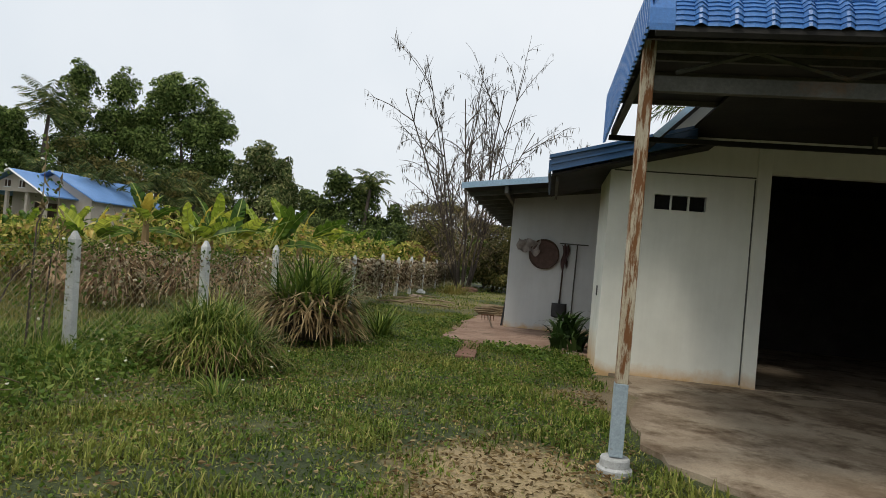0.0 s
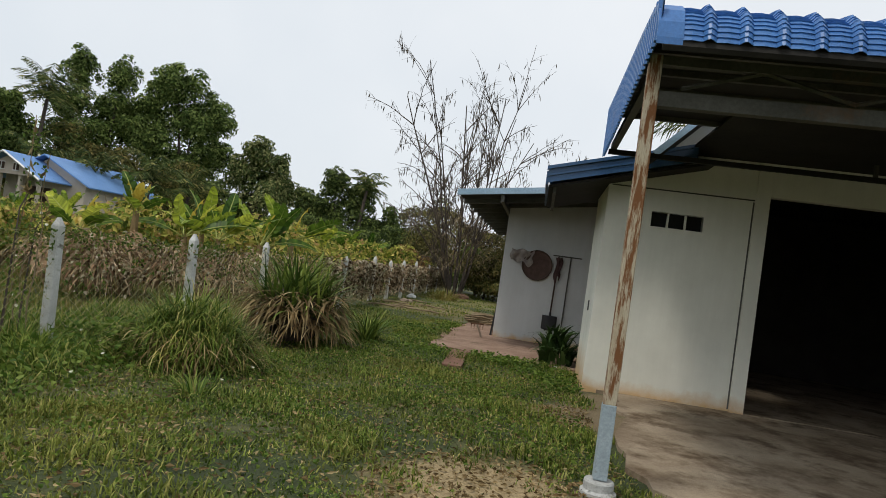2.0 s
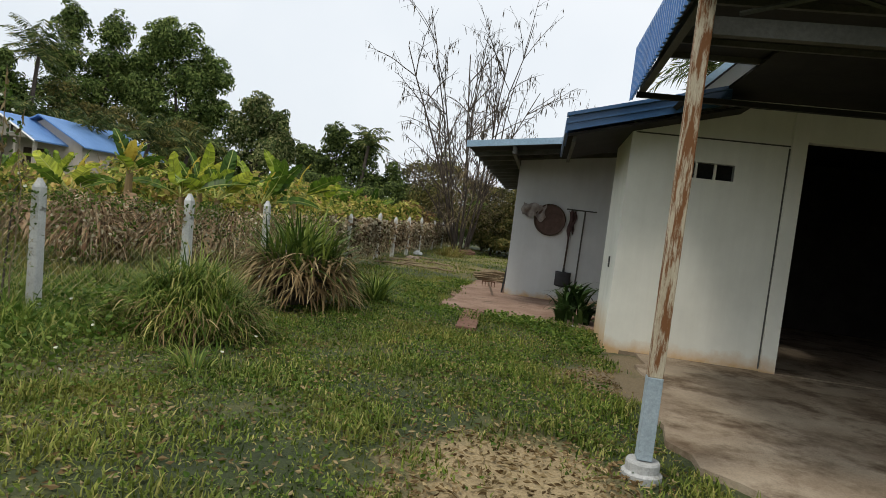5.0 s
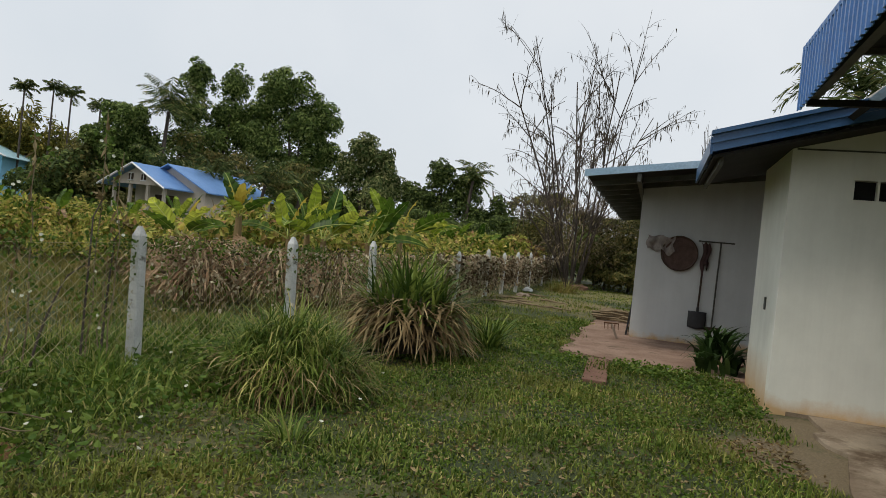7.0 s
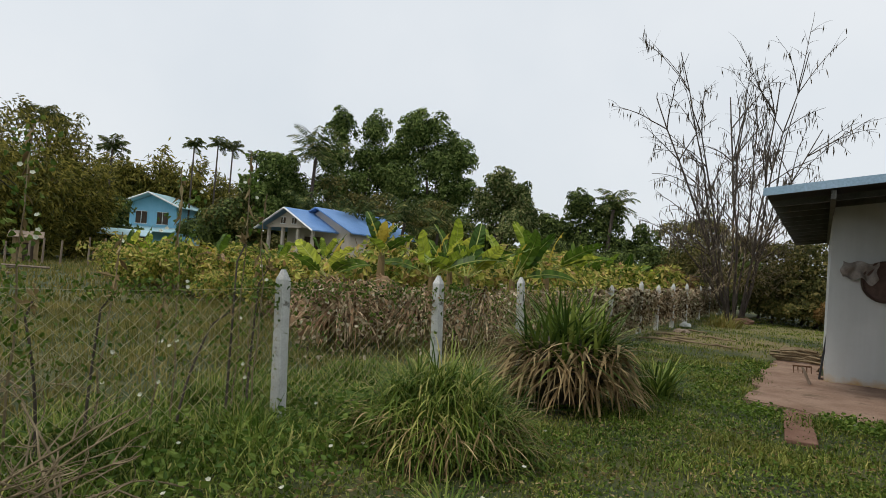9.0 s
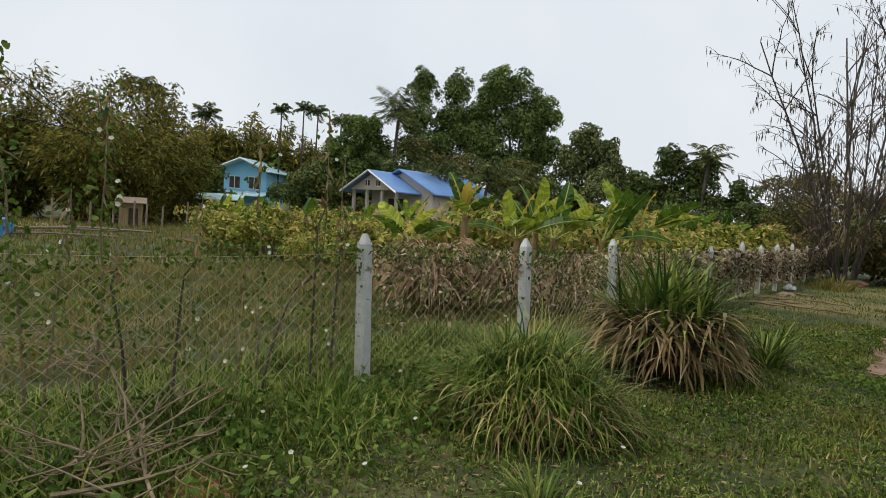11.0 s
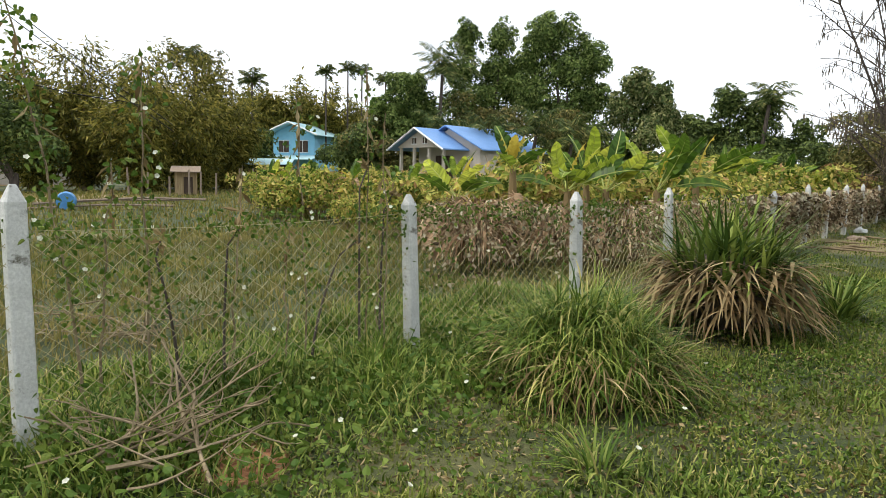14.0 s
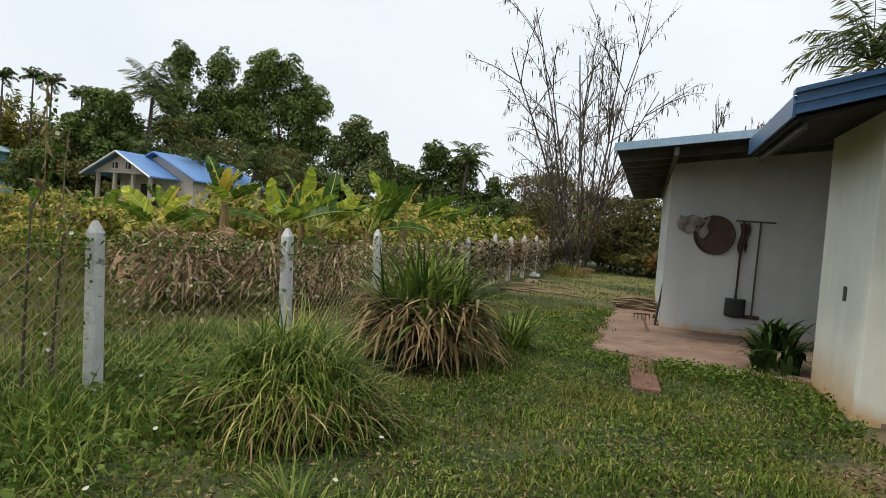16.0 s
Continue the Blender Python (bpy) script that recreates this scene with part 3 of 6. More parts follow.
def tile_roof(x0, x1, profile, roll=0.2, step=0.036, down=0.02):
    """Tile-pattern sheet: rolls across x, stepped courses along a profile of (y, z) points."""
    P = np.array(profile)
    seg = np.linalg.norm(np.diff(P, axis=0), axis=1)
    s = np.concatenate([[0], np.cumsum(seg)])
    ts, hs = [], []
    a = 0.0
    while a < s[-1]:
        ts += [a, min(a + step * 0.96, s[-1])]
        hs += [0.0, -0.008] if a + step < 0.45 else [0.0, 0.0]
        a += step if a + step < 0.45 else 0.4
    ts, hs = np.array(ts), np.array(hs)
    Y, Z = np.interp(ts, s, P[:, 0]), np.interp(ts, s, P[:, 1])
    dY, dZ = np.gradient(Y), np.gradient(Z)
    ln = np.hypot(dY, dZ) + 1e-9
    NY, NZ = -dZ / ln, dY / ln
    xs, hx = [], []
    x = x0
    while x < x1:
        xs += [x, x + roll * 0.30, x + roll * 0.62, x + roll * 0.72, x + roll * 0.80, x + roll * 0.90]
        hx += [0.0, 0.006, 0.0, 0.028, 0.034, 0.02]
        x += roll
    xs, hx = np.array(xs), np.array(hx)
    H = hx[:, None] + hs[None]
    V = np.stack([np.broadcast_to(xs[:, None], H.shape), Y[None] + NY[None] * H, Z[None] + NZ[None] * H], -1)
    n, k = H.shape
    under = V.copy()
    under[..., 1] -= NY[None] * 0.006
    under[..., 2] -= NZ[None] * 0.006
    VV = np.concatenate([V.reshape(-1, 3), under.reshape(-1, 3)])
    i = (np.arange(n - 1)[:, None] * k + np.arange(k - 1)[None]).reshape(-1, 1)
    F = i + np.array([[0, k, k + 1, 1]])
    return VV, np.concatenate([F, F[:, ::-1] + n * k])


ROOF_LINE = [(4.33, 2.80), (4.35, 2.9), (4.40, 2.99), (4.50, 3.06), (4.66, 3.10), (5.2, 3.14), (7.6, 3.24)]
carport_roof = part("roof", tile_roof(1.335, 9.0, ROOF_LINE), M_TILE, carport, "blue tile-pattern metal roof sheet")
flash = []
for y, z in ROOF_LINE:
    flash.append((y, z + 0.012))
part("end_flashing", prism(flash + [(y, z - 0.03) for y, z in reversed(ROOF_LINE)], 1.2, 1.35, "x"), M_TILE, carport_roof, "smooth blue end flashing")


def ribbed_side(x, y0, y1, low, high, pitch=0.1):
    ys, hx = [], []
    y = y0
    while y < y1:
        ys += [y, y + pitch * 0.5, y + pitch * 0.6, y + pitch * 0.9]
        hx += [0, 0, -0.018, -0.018]
        y += pitch
    V, F = [], []
    for yy, h in zip(ys, hx):
        f = (yy - y0) / (y1 - y0)
        a, b = low[0] + (low[1] - low[0]) * f, high[0] + (high[1] - high[0]) * f
        V += [(x + h, yy, a), (x + h, yy, b), (x + h + 0.008, yy, b), (x + h + 0.008, yy, a)]
    for i in range(len(ys) - 1):
        for a in range(4):
            b = (a + 1) % 4
            F.append((4 * i + a, 4 * i + b, 4 * i + 4 + b, 4 * i + 4 + a))
    return np.array(V), np.array(F)


# dark sheet added below the blue roof, painted as the shade there
part("underside", prism([(y, z - 0.035) for y, z in ROOF_LINE] + [(y + 0.02, z - 0.06) for y, z in reversed(ROOF_LINE)], 1.24, 9.0, "x"), M_ROOF_SHADE, carport_roof, "added near-black sheet standing in for shade under the roof")
part("side_cladding", ribbed_side(1.215, 4.36, 7.56, (2.82, 2.73), (3.09, 3.25)), M_TILE, carport_roof, "vertical ribbed blue side cladding")

# ---- fence ----
fence = thing("fence", "chain-link fence on white concrete posts overgrown with vines", "fence", (0, 0, 0))
POSTS = [(-4.15, 1.0, 1.28), (-4.13, 3.62, 1.33), (-4.08, 6.29, 1.25), (-3.74, 8.26, 1.26), (-3.92, 10.88, 1.28), (-3.72, 14.7, 1.21), (-4.1, 18.8, 1.3), (-4.1, 20.76, 1.23),
         (-3.98, 22.3, 1.29), (-3.95, 24.3, 1.31), (-4.15, 28.2, 1.25), (-4.2, 31.0, 1.25), (-4.2, 33.8, 1.25)]


def post_shape(h, w=0.05):
    rows = [(-0.25, w * 1.04), (h - 0.12, w * 0.95), (h - 0.085, w * 0.95), (h, w * 0.28)]
    bm = bmesh.new()
    rings = []
    for z, r in rows:
        c = r * 0.82
        rings.append([bm.verts.new((x, y, z)) for x, y in ((r, c), (c, r), (-c, r), (-r, c), (-r, -c), (-c, -r), (c, -r), (r, -c))])
    for a, b in zip(rings, rings[1:]):
        for i in range(8):
            bm.faces.new((a[i], a[(i + 1) % 8], b[(i + 1) % 8], b[i]))
    bm.faces.new(rings[-1])
    bm.faces.new(rings[0])
    return bm


lean_rng = random.Random(11)
for x, y, h in POSTS:
    p = part("post", post_shape(h), M_POST, fence, "weathered white concrete post with a pointed top")
    tilt = (lean_rng.uniform(-1.5, 1.5), lean_rng.uniform(-1.5, 1.5), lean_rng.uniform(-6, 6))
    if 5 < y < 12:
        # the posts nearest the walk have sunk a little towards the field
        x, y, tilt = x + 0.035, y + 0.02, (1.0, -1.7, tilt[2])
    p.matrix_world = pose(x, y, 0, *tilt)


def link_mesh(a, b, low=0.06, high=1.12, cell=0.085):
    """Zigzag wires between two posts; neighbouring wires hook into each other."""
    a, b = np.array(a[:2]), np.array(b[:2])
    L = np.linalg.norm(b - a)
    d = (b - a) / L
    n = int(L / (cell * 0.66))
    rows = int((high - low) / (cell * 0.6))
    pieces = []
    for i in range(n):
        k = np.arange(rows + 1)
        off = (i + 0.5 + 0.52 * np.where((k + i) % 2 == 0, -1, 1)) * (L / n)
        sag = 0.03 * np.sin(off / L * math.pi)
        z = low + k * cell * 0.6 - sag * (k / rows) + 0.012 * np.sin(off * 3 + k * 0.4)
        bow = 0.02 * np.sin(off * 1.7) + 0.006 * np.where(k % 2 == 0, -1, 1)
        P = np.stack([a[0] + d[0] * off - d[1] * bow, a[1] + d[1] * off + d[0] * bow, z], 1)
        pieces.append(tube(P, 0.003, 3))
    for z in (low, high - 0.02):
        f = np.linspace(0, 1, 9)
        pieces.append(tube(np.stack([a[0] + (b - a)[0] * f, a[1] + (b - a)[1] * f, z - 0.03 * np.sin(f * math.pi)], 1), 0.002, 3))
    return joined(pieces)


for a, b in zip(POSTS, POSTS[1:]):
    part("chain_link", link_mesh(a, b), M_WIRE, fence, "sagging diamond wire mesh")


def along_fence(y):
    return np.interp(y, [p[1] for p in POSTS], [p[0] for p in POSTS])


# ---- grass and weeds ----
BARE = [(0.55, 4.45, 0.85), (0.3, 3.6, 0.55), (1.35, 7.3, 0.6), (-3.25, 4.3, 0.25), (0.9, 1.2, 1.1)]


def lawn_points(n, x0, x1, y0, y1, rng, bare=True):
    x, y = rng.uniform(x0, x1, n), rng.uniform(y0, y1, n)
    edge = np.interp(y, [3.9, 4.2, 4.5, 5.0, 6.1, 7.4, 9.0], [9.5, 3.4, 2.2, 1.62, 1.45, 1.42, 1.36]) + 0.12 * np.sin(y * 9.0) * np.sin(y * 4.3) + rng.normal(0, 0.06, n)
    keep = ~((x > edge) & (y > 4.0) & (y < 9.2))
    keep &= ~((x > 1.4) & (y > 8.9)) & ~((y > 10.75 + rng.normal(0, 0.07, n)) & (x > -0.88 + rng.normal(0, 0.07, n)) & (y < 17.1)) & ~((y > 13.8) & (x > -0.12) & (y < 21.2))
    if bare:
        for bx, by, br in BARE:
            d = np.hypot(x - bx, y - by) / br + 0.35 * np.sin(x * 7.0 + y * 3) * np.sin(y * 6.1 - x * 2)
            keep &= rng.random(n) < np.clip((d - 0.55) * 1.6, 0.04, 1)
        patch = np.sin(x * 2.3 + 1) * np.sin(y * 1.9 + 0.5) + 0.5 * np.sin(x * 5.3 - y * 4.1)
        keep &= rng.random(n) < np.clip(0.75 + 0.35 * patch, 0.25, 1)
    return np.stack([x, y, height(x, y)], 1)[keep]


def stuff(name, shape, material, label, category):
    return tagged(part(name, shape, material), label, category, kind="stuff")


def scatter_blades(P, low, high, width, rng, lean=0.35, droop=0.7, steps=2):
    n = len(P)
    tuft = 0.75 + 0.6 * np.clip(np.sin(P[:, 0] * 3.1 + np.sin(P[:, 1] * 2.3)) * np.sin(P[:, 1] * 3.7 + np.sin(P[:, 0] * 1.9)), -0.4, 1)
    return blades(P - [0, 0, 0.004], rng.uniform(0, 2 * math.pi, n), rng.uniform(low, high, n) * tuft, rng.uniform(0.7, 1.3, n) * width, np.abs(rng.normal(0, lean, n)), rng.uniform(0.2, droop, n), steps, rng)


rg = np.random.default_rng(21)
stuff("lawn_grass", joined([scatter_blades(np.concatenate([lawn_points(150000, -4.0, 1.75, 1.5, 9.0, rg), lawn_points(22000, 1.75, 4.6, 1.5, 4.7, rg), lawn_points(52000, -4.2, 4.6, -2.5, 1.5, rg)]), 0.03, 0.1, 0.011, rg, 0.95, 1.8), scatter_blades(lawn_points(60000, -4.0, 1.4, 9.0, 16.0, rg), 0.035, 0.11, 0.012, rg, 0.85, 1.7),
                            scatter_blades(lawn_points(40000, -4.3, 6.0, 16.0, 34.0, rg), 0.03, 0.09, 0.018, rg)]), M_LAWN, "short patchy green lawn grass", "grass")


def weed_points(n, spots, rng):
    out = []
    for x, y, r in spots:
        k = int(n * r * r)
        a, d = rng.uniform(0, 6.28, k), r * np.sqrt(rng.random(k))
        out.append(np.stack([x + d * np.cos(a), y + d * np.sin(a), np.zeros(k)], 1))
    P = np.concatenate(out)
    P[:, 2] = height(P[:, 0], P[:, 1])
    x, y = P[:, 0], P[:, 1]
    paved = ((x > -0.92) & (y > 10.72)) | ((x > 1.4) & (y > 4.6)) | ((np.abs(x + 0.33) < 0.16) & (np.abs(y - 9.85) < 0.8))
    return P[~paved]


def weed_leaves(P, rng, low=0.02, high=0.07, size=0.03):
    n = len(P)
    a = rng.uniform(0, 6.28, n)
    D = np.stack([np.cos(a), np.sin(a), rng.uniform(-0.1, 0.7, n)], 1)
    return leaves(P + np.stack([np.zeros(n), np.zeros(n), rng.uniform(low, high, n)], 1), D, rng.uniform(0.7, 1.5, n) * size, rng.uniform(0.6, 1.1, n) * size, 0.15, rng, True)


SPOTS = [(rg.uniform(-4, 1.2), rg.uniform(2, 12.5), rg.uniform(0.15, 0.55)) for _ in range(60)]
LOW = np.concatenate([lawn_points(15000, -4.0, 1.3, 1.5, 12, rg), lawn_points(3500, -4.0, 4.0, -2.5, 1.5, rg)])
stuff("lawn_weeds", joined([weed_leaves(np.concatenate([LOW, weed_points(700, SPOTS, rg)]), rg, 0.015, 0.06, 0.024), weed_leaves(weed_points(1300, [(1.0, 9.5, 0.5), (0.6, 10.1, 0.45), (1.2, 8.6, 0.35), (0.2, 10.2, 0.4), (-1.35, 11.3, 0.35), (-1.7, 12.6, 0.7), (-0.75, 10.35, 0.2), (0.05, 10.2, 0.2), (0.5, 10.15, 0.2), (-1.1, 13.5, 0.3), (-1.1, 14.6, 0.35), (-0.9, 10.2, 0.4)], rg), rg, 0.02, 0.12, 0.036)]), M_WEED, "broad-leaved weeds spreading through the lawn", "weeds")
LIT = lawn_points(5200, -3.2, 1.6, 1.5, 9.5, rg, False)
LIT = np.concatenate([LIT, weed_points(1500, [(0.55, 4.45, 0.75), (0.3, 3.6, 0.5), (1.3, 7.2, 0.5)], rg)])
stuff("leaf_litter", leaves(LIT + [0, 0, 0.02], np.stack([rg.normal(size=len(LIT)), rg.normal(size=len(LIT)), rg.normal(0, 0.2, len(LIT))], 1), rg.uniform(0.02, 0.07, len(LIT)), rg.uniform(0.012, 0.03, len(LIT)), 0.3, rg), M_STRAW, "dry brown fallen leaves scattered on the lawn", "fallen leaves")
# taller growth along the fence foot
FP = lawn_points(42000, -5.2, -2.9, 1.0, 9.2, rg, False)
FP = FP[rg.random(len(FP)) < np.clip((-2.75 - FP[:, 0]) * 0.8, 0.02, 1)]
stuff("fence_foot_grass", scatter_blades(FP, 0.08, 0.34, 0.011, rg, 0.55, 2.0, 4), M_TALLGRASS, "tall tangled grass at the fence foot", "grass")
FW = lawn_points(4500, -4.6, -2.4, 1.5, 7.5, rg, False)
FW = FW[rg.random(len(FW)) < np.clip((-2.0 - FW[:, 0]) * 0.6, 0.05, 1)]
stuff("fence_foot_weeds", weed_leaves(FW, rg, 0.03, 0.2, 0.042), M_WEED, "leafy green weeds at the fence foot", "weeds")
FAR = np.concatenate([lawn_points(70000, -14, -4.2, -1, 15, rg, False), lawn_points(30000, -40, -14, 0, 32, rg, False)])
near = FAR[:, 0] > -14
stuff("meadow_grass", joined([scatter_blades(FAR[near], 0.06, 0.2, 0.012, rg, 0.4, 1.2, 2), scatter_blades(FAR[~near], 0.1, 0.3, 0.04, rg, 0.4, 1.0, 2)]), M_MEADOW, "dull green and straw-coloured meadow grass", "grass")

# ---- clumps ----


def tussock(name, label, at, n, rng, radius, length, width, lean, droop, material, steps=6, mound=0.0, mess=0.5):
    ob = thing(name, label, "grass clump", at)
    a = rng.uniform(0, 6.28, n)
    d = radius * np.sqrt(rng.random(n))
    P = np.stack([d * np.cos(a), d * np.sin(a), mound * (1 - (d / radius) ** 2)], 1)
    part("leaves", blades(P, a + rng.normal(0, mess, n), rng.uniform(*length, n), rng.uniform(*width, n), rng.uniform(*lean, n), rng.uniform(*droop, n), steps, rng), material, ob)
    return ob


rc = np.random.default_rng(31)


def dead_skirt(parent, n, radius, top, length, width, rng):
    a = rng.uniform(0, 6.28, n)
    d = radius * rng.uniform(0.5, 1.0, n)
    P = np.stack([d * np.cos(a), d * np.sin(a), rng.uniform(*top, n)], 1)
    part("dead_leaves", blades(P, a + rng.normal(0, 0.7, n), rng.uniform(*length, n), rng.uniform(*width, n), rng.uniform(1.1, 2.2, n), rng.uniform(0.5, 1.4, n), 6, rng), M_STRAW, parent, "dead brown drooping leaves")


lemongrass = tussock("lemongrass_clump", "large drooping green grass tussock with dry lower leaves", (-2.66, 6.6, -0.02), 3000, rc, 0.62, (0.22, 0.58), (0.006, 0.014), (0.0, 1.2), (0.8, 3.2), M_TALLGRASS, 8, 0.48, 1.6)
dead_skirt(lemongrass, 520, 0.66, (0.1, 0.36), (0.2, 0.4), (0.006, 0.015), rc)
part("creeper", weed_leaves(weed_points(2600, [(-0.25, -0.35, 0.4), (-0.45, 0.0, 0.35)], rc), rc, 0.05, 0.4, 0.045), M_WEED, lemongrass, "broad creeper leaves")
pandan = tussock("strap_leaf_clump", "dense clump of green strap leaves over a brown dead skirt", (-2.52, 9.0, -0.02), 420, rc, 0.46, (0.45, 0.85), (0.024, 0.042), (0.05, 1.35), (0.2, 1.3), M_STRAP, 6, 0.3, 1.0)
for o in pandan.children:
    o.location.z = 0.4
# solid lump added to stand in for the dark inside of the clump
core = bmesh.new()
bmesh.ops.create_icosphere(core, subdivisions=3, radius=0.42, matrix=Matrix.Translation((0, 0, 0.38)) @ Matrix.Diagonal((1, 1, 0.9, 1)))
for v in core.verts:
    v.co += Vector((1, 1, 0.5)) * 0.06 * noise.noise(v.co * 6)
part("core", core, M_BARK, pandan, "solid dark lump filling the inside of the clump")
dead_skirt(pandan, 800, 0.62, (0.25, 0.7), (0.3, 0.65), (0.018, 0.038), rc)
tussock("small_clump", "small clump of green arching strap leaves", (-1.85, 10.4, -0.02), 110, rc, 0.18, (0.4, 0.7), (0.02, 0.032), (0.05, 0.9), (0.4, 1.4), M_STRAP)
tussock("grass_tuft", "bright green tuft of coarse grass in the lawn", (-1.92, 5.45, -0.02), 80, rc, 0.13, (0.14, 0.32), (0.008, 0.015), (0.2, 1.2), (0.3, 1.6), M_TALLGRASS, 4)
tussock("wild_grass_clump", "wild green grass growing by the far fence", (-2.9, 25.2, -0.02), 320, rc, 0.6, (0.3, 0.75), (0.012, 0.024), (0.05, 1.1), (0.4, 2.0), M_MEADOW, 5)
potted = tussock("broad_leaf_plant", "dark green broad-leaved plant against the house corner", (1.1, 10.95, 0.0), 90, rc, 0.24, (0.3, 0.6), (0.06, 0.1), (0.0, 0.55), (0.8, 2.6), M_DARKSTRAP, 8, 0.38, 1.2)

# ---- trees ----


def crown(blobs, n, size, rng, lobes=14, lobe=(0.24, 0.46), hang=0.35, fill=0.22):
    """Leaves on the outside of many small lobes that sit over a set of ellipsoids (x, y, z, rx, ry, rz), and some inside."""
    C, R, O = [], [], []
    for b in blobs:
        c, r = np.array(b[:3]), np.array(b[3:])
        for _ in range(lobes):
            d = unit(rng.normal(size=3))
            if d[2] < -0.4:
                d[2] = -d[2]
            C.append(c + d * r * rng.uniform(0.3, 0.98)), R.append(r * rng.uniform(*lobe)), O.append(d)
    C, R, O = np.array(C), np.array(R), np.array(O)
    area = R[:, 0] * R[:, 2]
    k = rng.choice(len(C), int(n * (1 - fill)), p=area / area.sum())
    e = unit(rng.normal(size=(len(k), 3)) + O[k] * 0.7 + [0, 0, 0.45])
    P = C[k] + e * R[k] * rng.uniform(0.62, 1.06, (len(k), 1))
    D = unit(np.cross(e, rng.normal(size=e.shape))) + e * 0.3 + [0, 0, -hang]
    face = e + rng.normal(0, 0.35, e.shape)
    B = np.array(blobs)[rng.integers(0, len(blobs), n - len(k))]
    q = unit(rng.normal(size=(len(B), 3)))
    P = np.concatenate([P, B[:, :3] + q * B[:, 3:] * rng.uniform(0.2, 0.8, (len(B), 1))])
    D = np.concatenate([D, rng.normal(size=q.shape)])
    face = np.concatenate([face, q])
    s = size * rng.uniform(0.6, 1.4, len(P))
    return leaves(P, D, s, s * 0.5, 0.2, rng, False, face)


def limbs(base, tops, r, rng, sides=6):
    out = []
    base = np.array(base, float)
    for t in tops:
        t = np.array(t, float)
        f = np.linspace(0, 1, 6)[:, None]
        P = base + (t - base) * f + np.sin(f * 3.1) * rng.normal(size=3) * 0.06 * np.linalg.norm(t - base)
        out.append(tube(P, np.linspace(r, r * 0.25, 6), sides))
    return joined(out)


def tree(name, label, at, blobs, n, size, material, rng, trunk_r=0.25, turn=0, k=1.0, lobes=14, hang=0.35):
    # k pushes a far tree out along the line of sight and enlarges it to match
    ob = thing(name, label, "tree", at)
    ob.matrix_world = pose(-0.47 + (at[0] + 0.47) * k, 2.69 + (at[1] - 2.69) * k, 0, 0, 0, turn) @ Matrix.Diagonal((k, k, k, 1))
    low = min(b[2] - b[5] for b in blobs)
    stem = tube([(0, 0, -0.2), (0.1, 0, max(low, 0.5) * 0.3), (0, 0.1, max(low, 0.6) + 0.4)], [trunk_r * 1.3, trunk_r, trunk_r * 0.8], 7)
    part("trunk", joined([stem, limbs((0, 0.1, max(low, 0.5)), [b[:3] for b in blobs], trunk_r * 0.6, rng)]), M_BARK, ob)
    part("crown", crown(blobs, n, size, rng, lobes, hang=hang), material, ob)
    return ob


rt = np.random.default_rng(41)
tree("broadleaf_tree", "tall open-crowned green broadleaf tree with twin tops", (-39.1, 51.1, 0), [(-1.9, 0, 13.2, 1.3, 1.3, 2.0), (1.3, 0, 13.4, 1.6, 1.6, 1.9), (-2.0, 0, 10.2, 1.8, 1.8, 1.8), (1.2, 0.3, 10.4, 2.2, 2.2, 2.0), (-0.5, 0, 7.4, 3.4, 2.6, 2.4), (2.6, 0, 9.0, 1.8, 1.6, 2.4), (0, 0, 4.6, 3.6, 3.0, 2.4)], 28000, 0.3, M_TREE, rt, 0.35, 39, lobes=26)
tree("broadleaf_tree", "tall dense green broadleaf tree with a domed top", (-32.1, 53.6, 0), [(-1.2, 0, 13.2, 2.2, 2.2, 2.5), (-2.9, 0, 11.6, 1.7, 1.5, 2.6), (2.3, 0, 11.3, 1.9, 1.9, 2.2), (0.3, 0, 9.8, 2.8, 2.6, 2.4), (-3.0, 0.2, 8.2, 2.3, 2.0, 2.4), (2.2, 0, 7.6, 1.9, 1.9, 2.0), (0, 0, 6.0, 3.8, 3.0, 2.6)], 36000, 0.29, M_TREE, rt, 0.4, 32, lobes=28, hang=0.6)
tree("round_tree", "rounded bright green tree beside the palms", (-39.7, 41.1, 0), [(0.2, 0, 7.9, 2.0, 2.0, 2.1), (-1.0, 0, 6.0, 1.6, 1.6, 1.6), (1.3, 0, 6.2, 1.5, 1.5, 1.7), (0, 0, 4.0, 2.7, 2.4, 2.0)], 13000, 0.29, M_TREE, rt, turn=45.6, lobes=22)
tree("flowering_tree", "green tree mottled with pale flower heads", (-22.8, 49.5, 0), [(-0.3, 0, 8.0, 1.5, 1.5, 1.3), (1.3, 0, 6.8, 1.5, 1.5, 1.6), (-1.4, 0, 6.3, 1.4, 1.4, 1.5), (0.6, 0, 4.6, 2.7, 2.4, 2.0), (2.2, 0, 5.2, 1.0, 1.0, 1.3)], 15000, 0.28, M_TREEPALE, rt, turn=25.6, lobes=22)
tree("dense_tree", "dark green tree beyond the banana plants", (-20.6, 55.0, 0), [(0, 0, 4.8, 1.5, 1.5, 1.7), (0.2, 0, 3.0, 2.2, 2.0, 1.8)], 3500, 0.34, M_TREEDARK, rt, turn=21)
tree("dense_tree", "dark green tree beyond the banana plants", (-17.9, 55.8, 0), [(-0.4, 0, 6.6, 1.6, 1.6, 1.7), (1.8, 0, 5.8, 1.5, 1.5, 1.6), (0.4, 0, 3.8, 2.9, 2.4, 2.2), (-2.0, 0, 4.4, 1.2, 1.2, 1.6)], 13000, 0.28, M_TREEDARK, rt, turn=18, lobes=22)
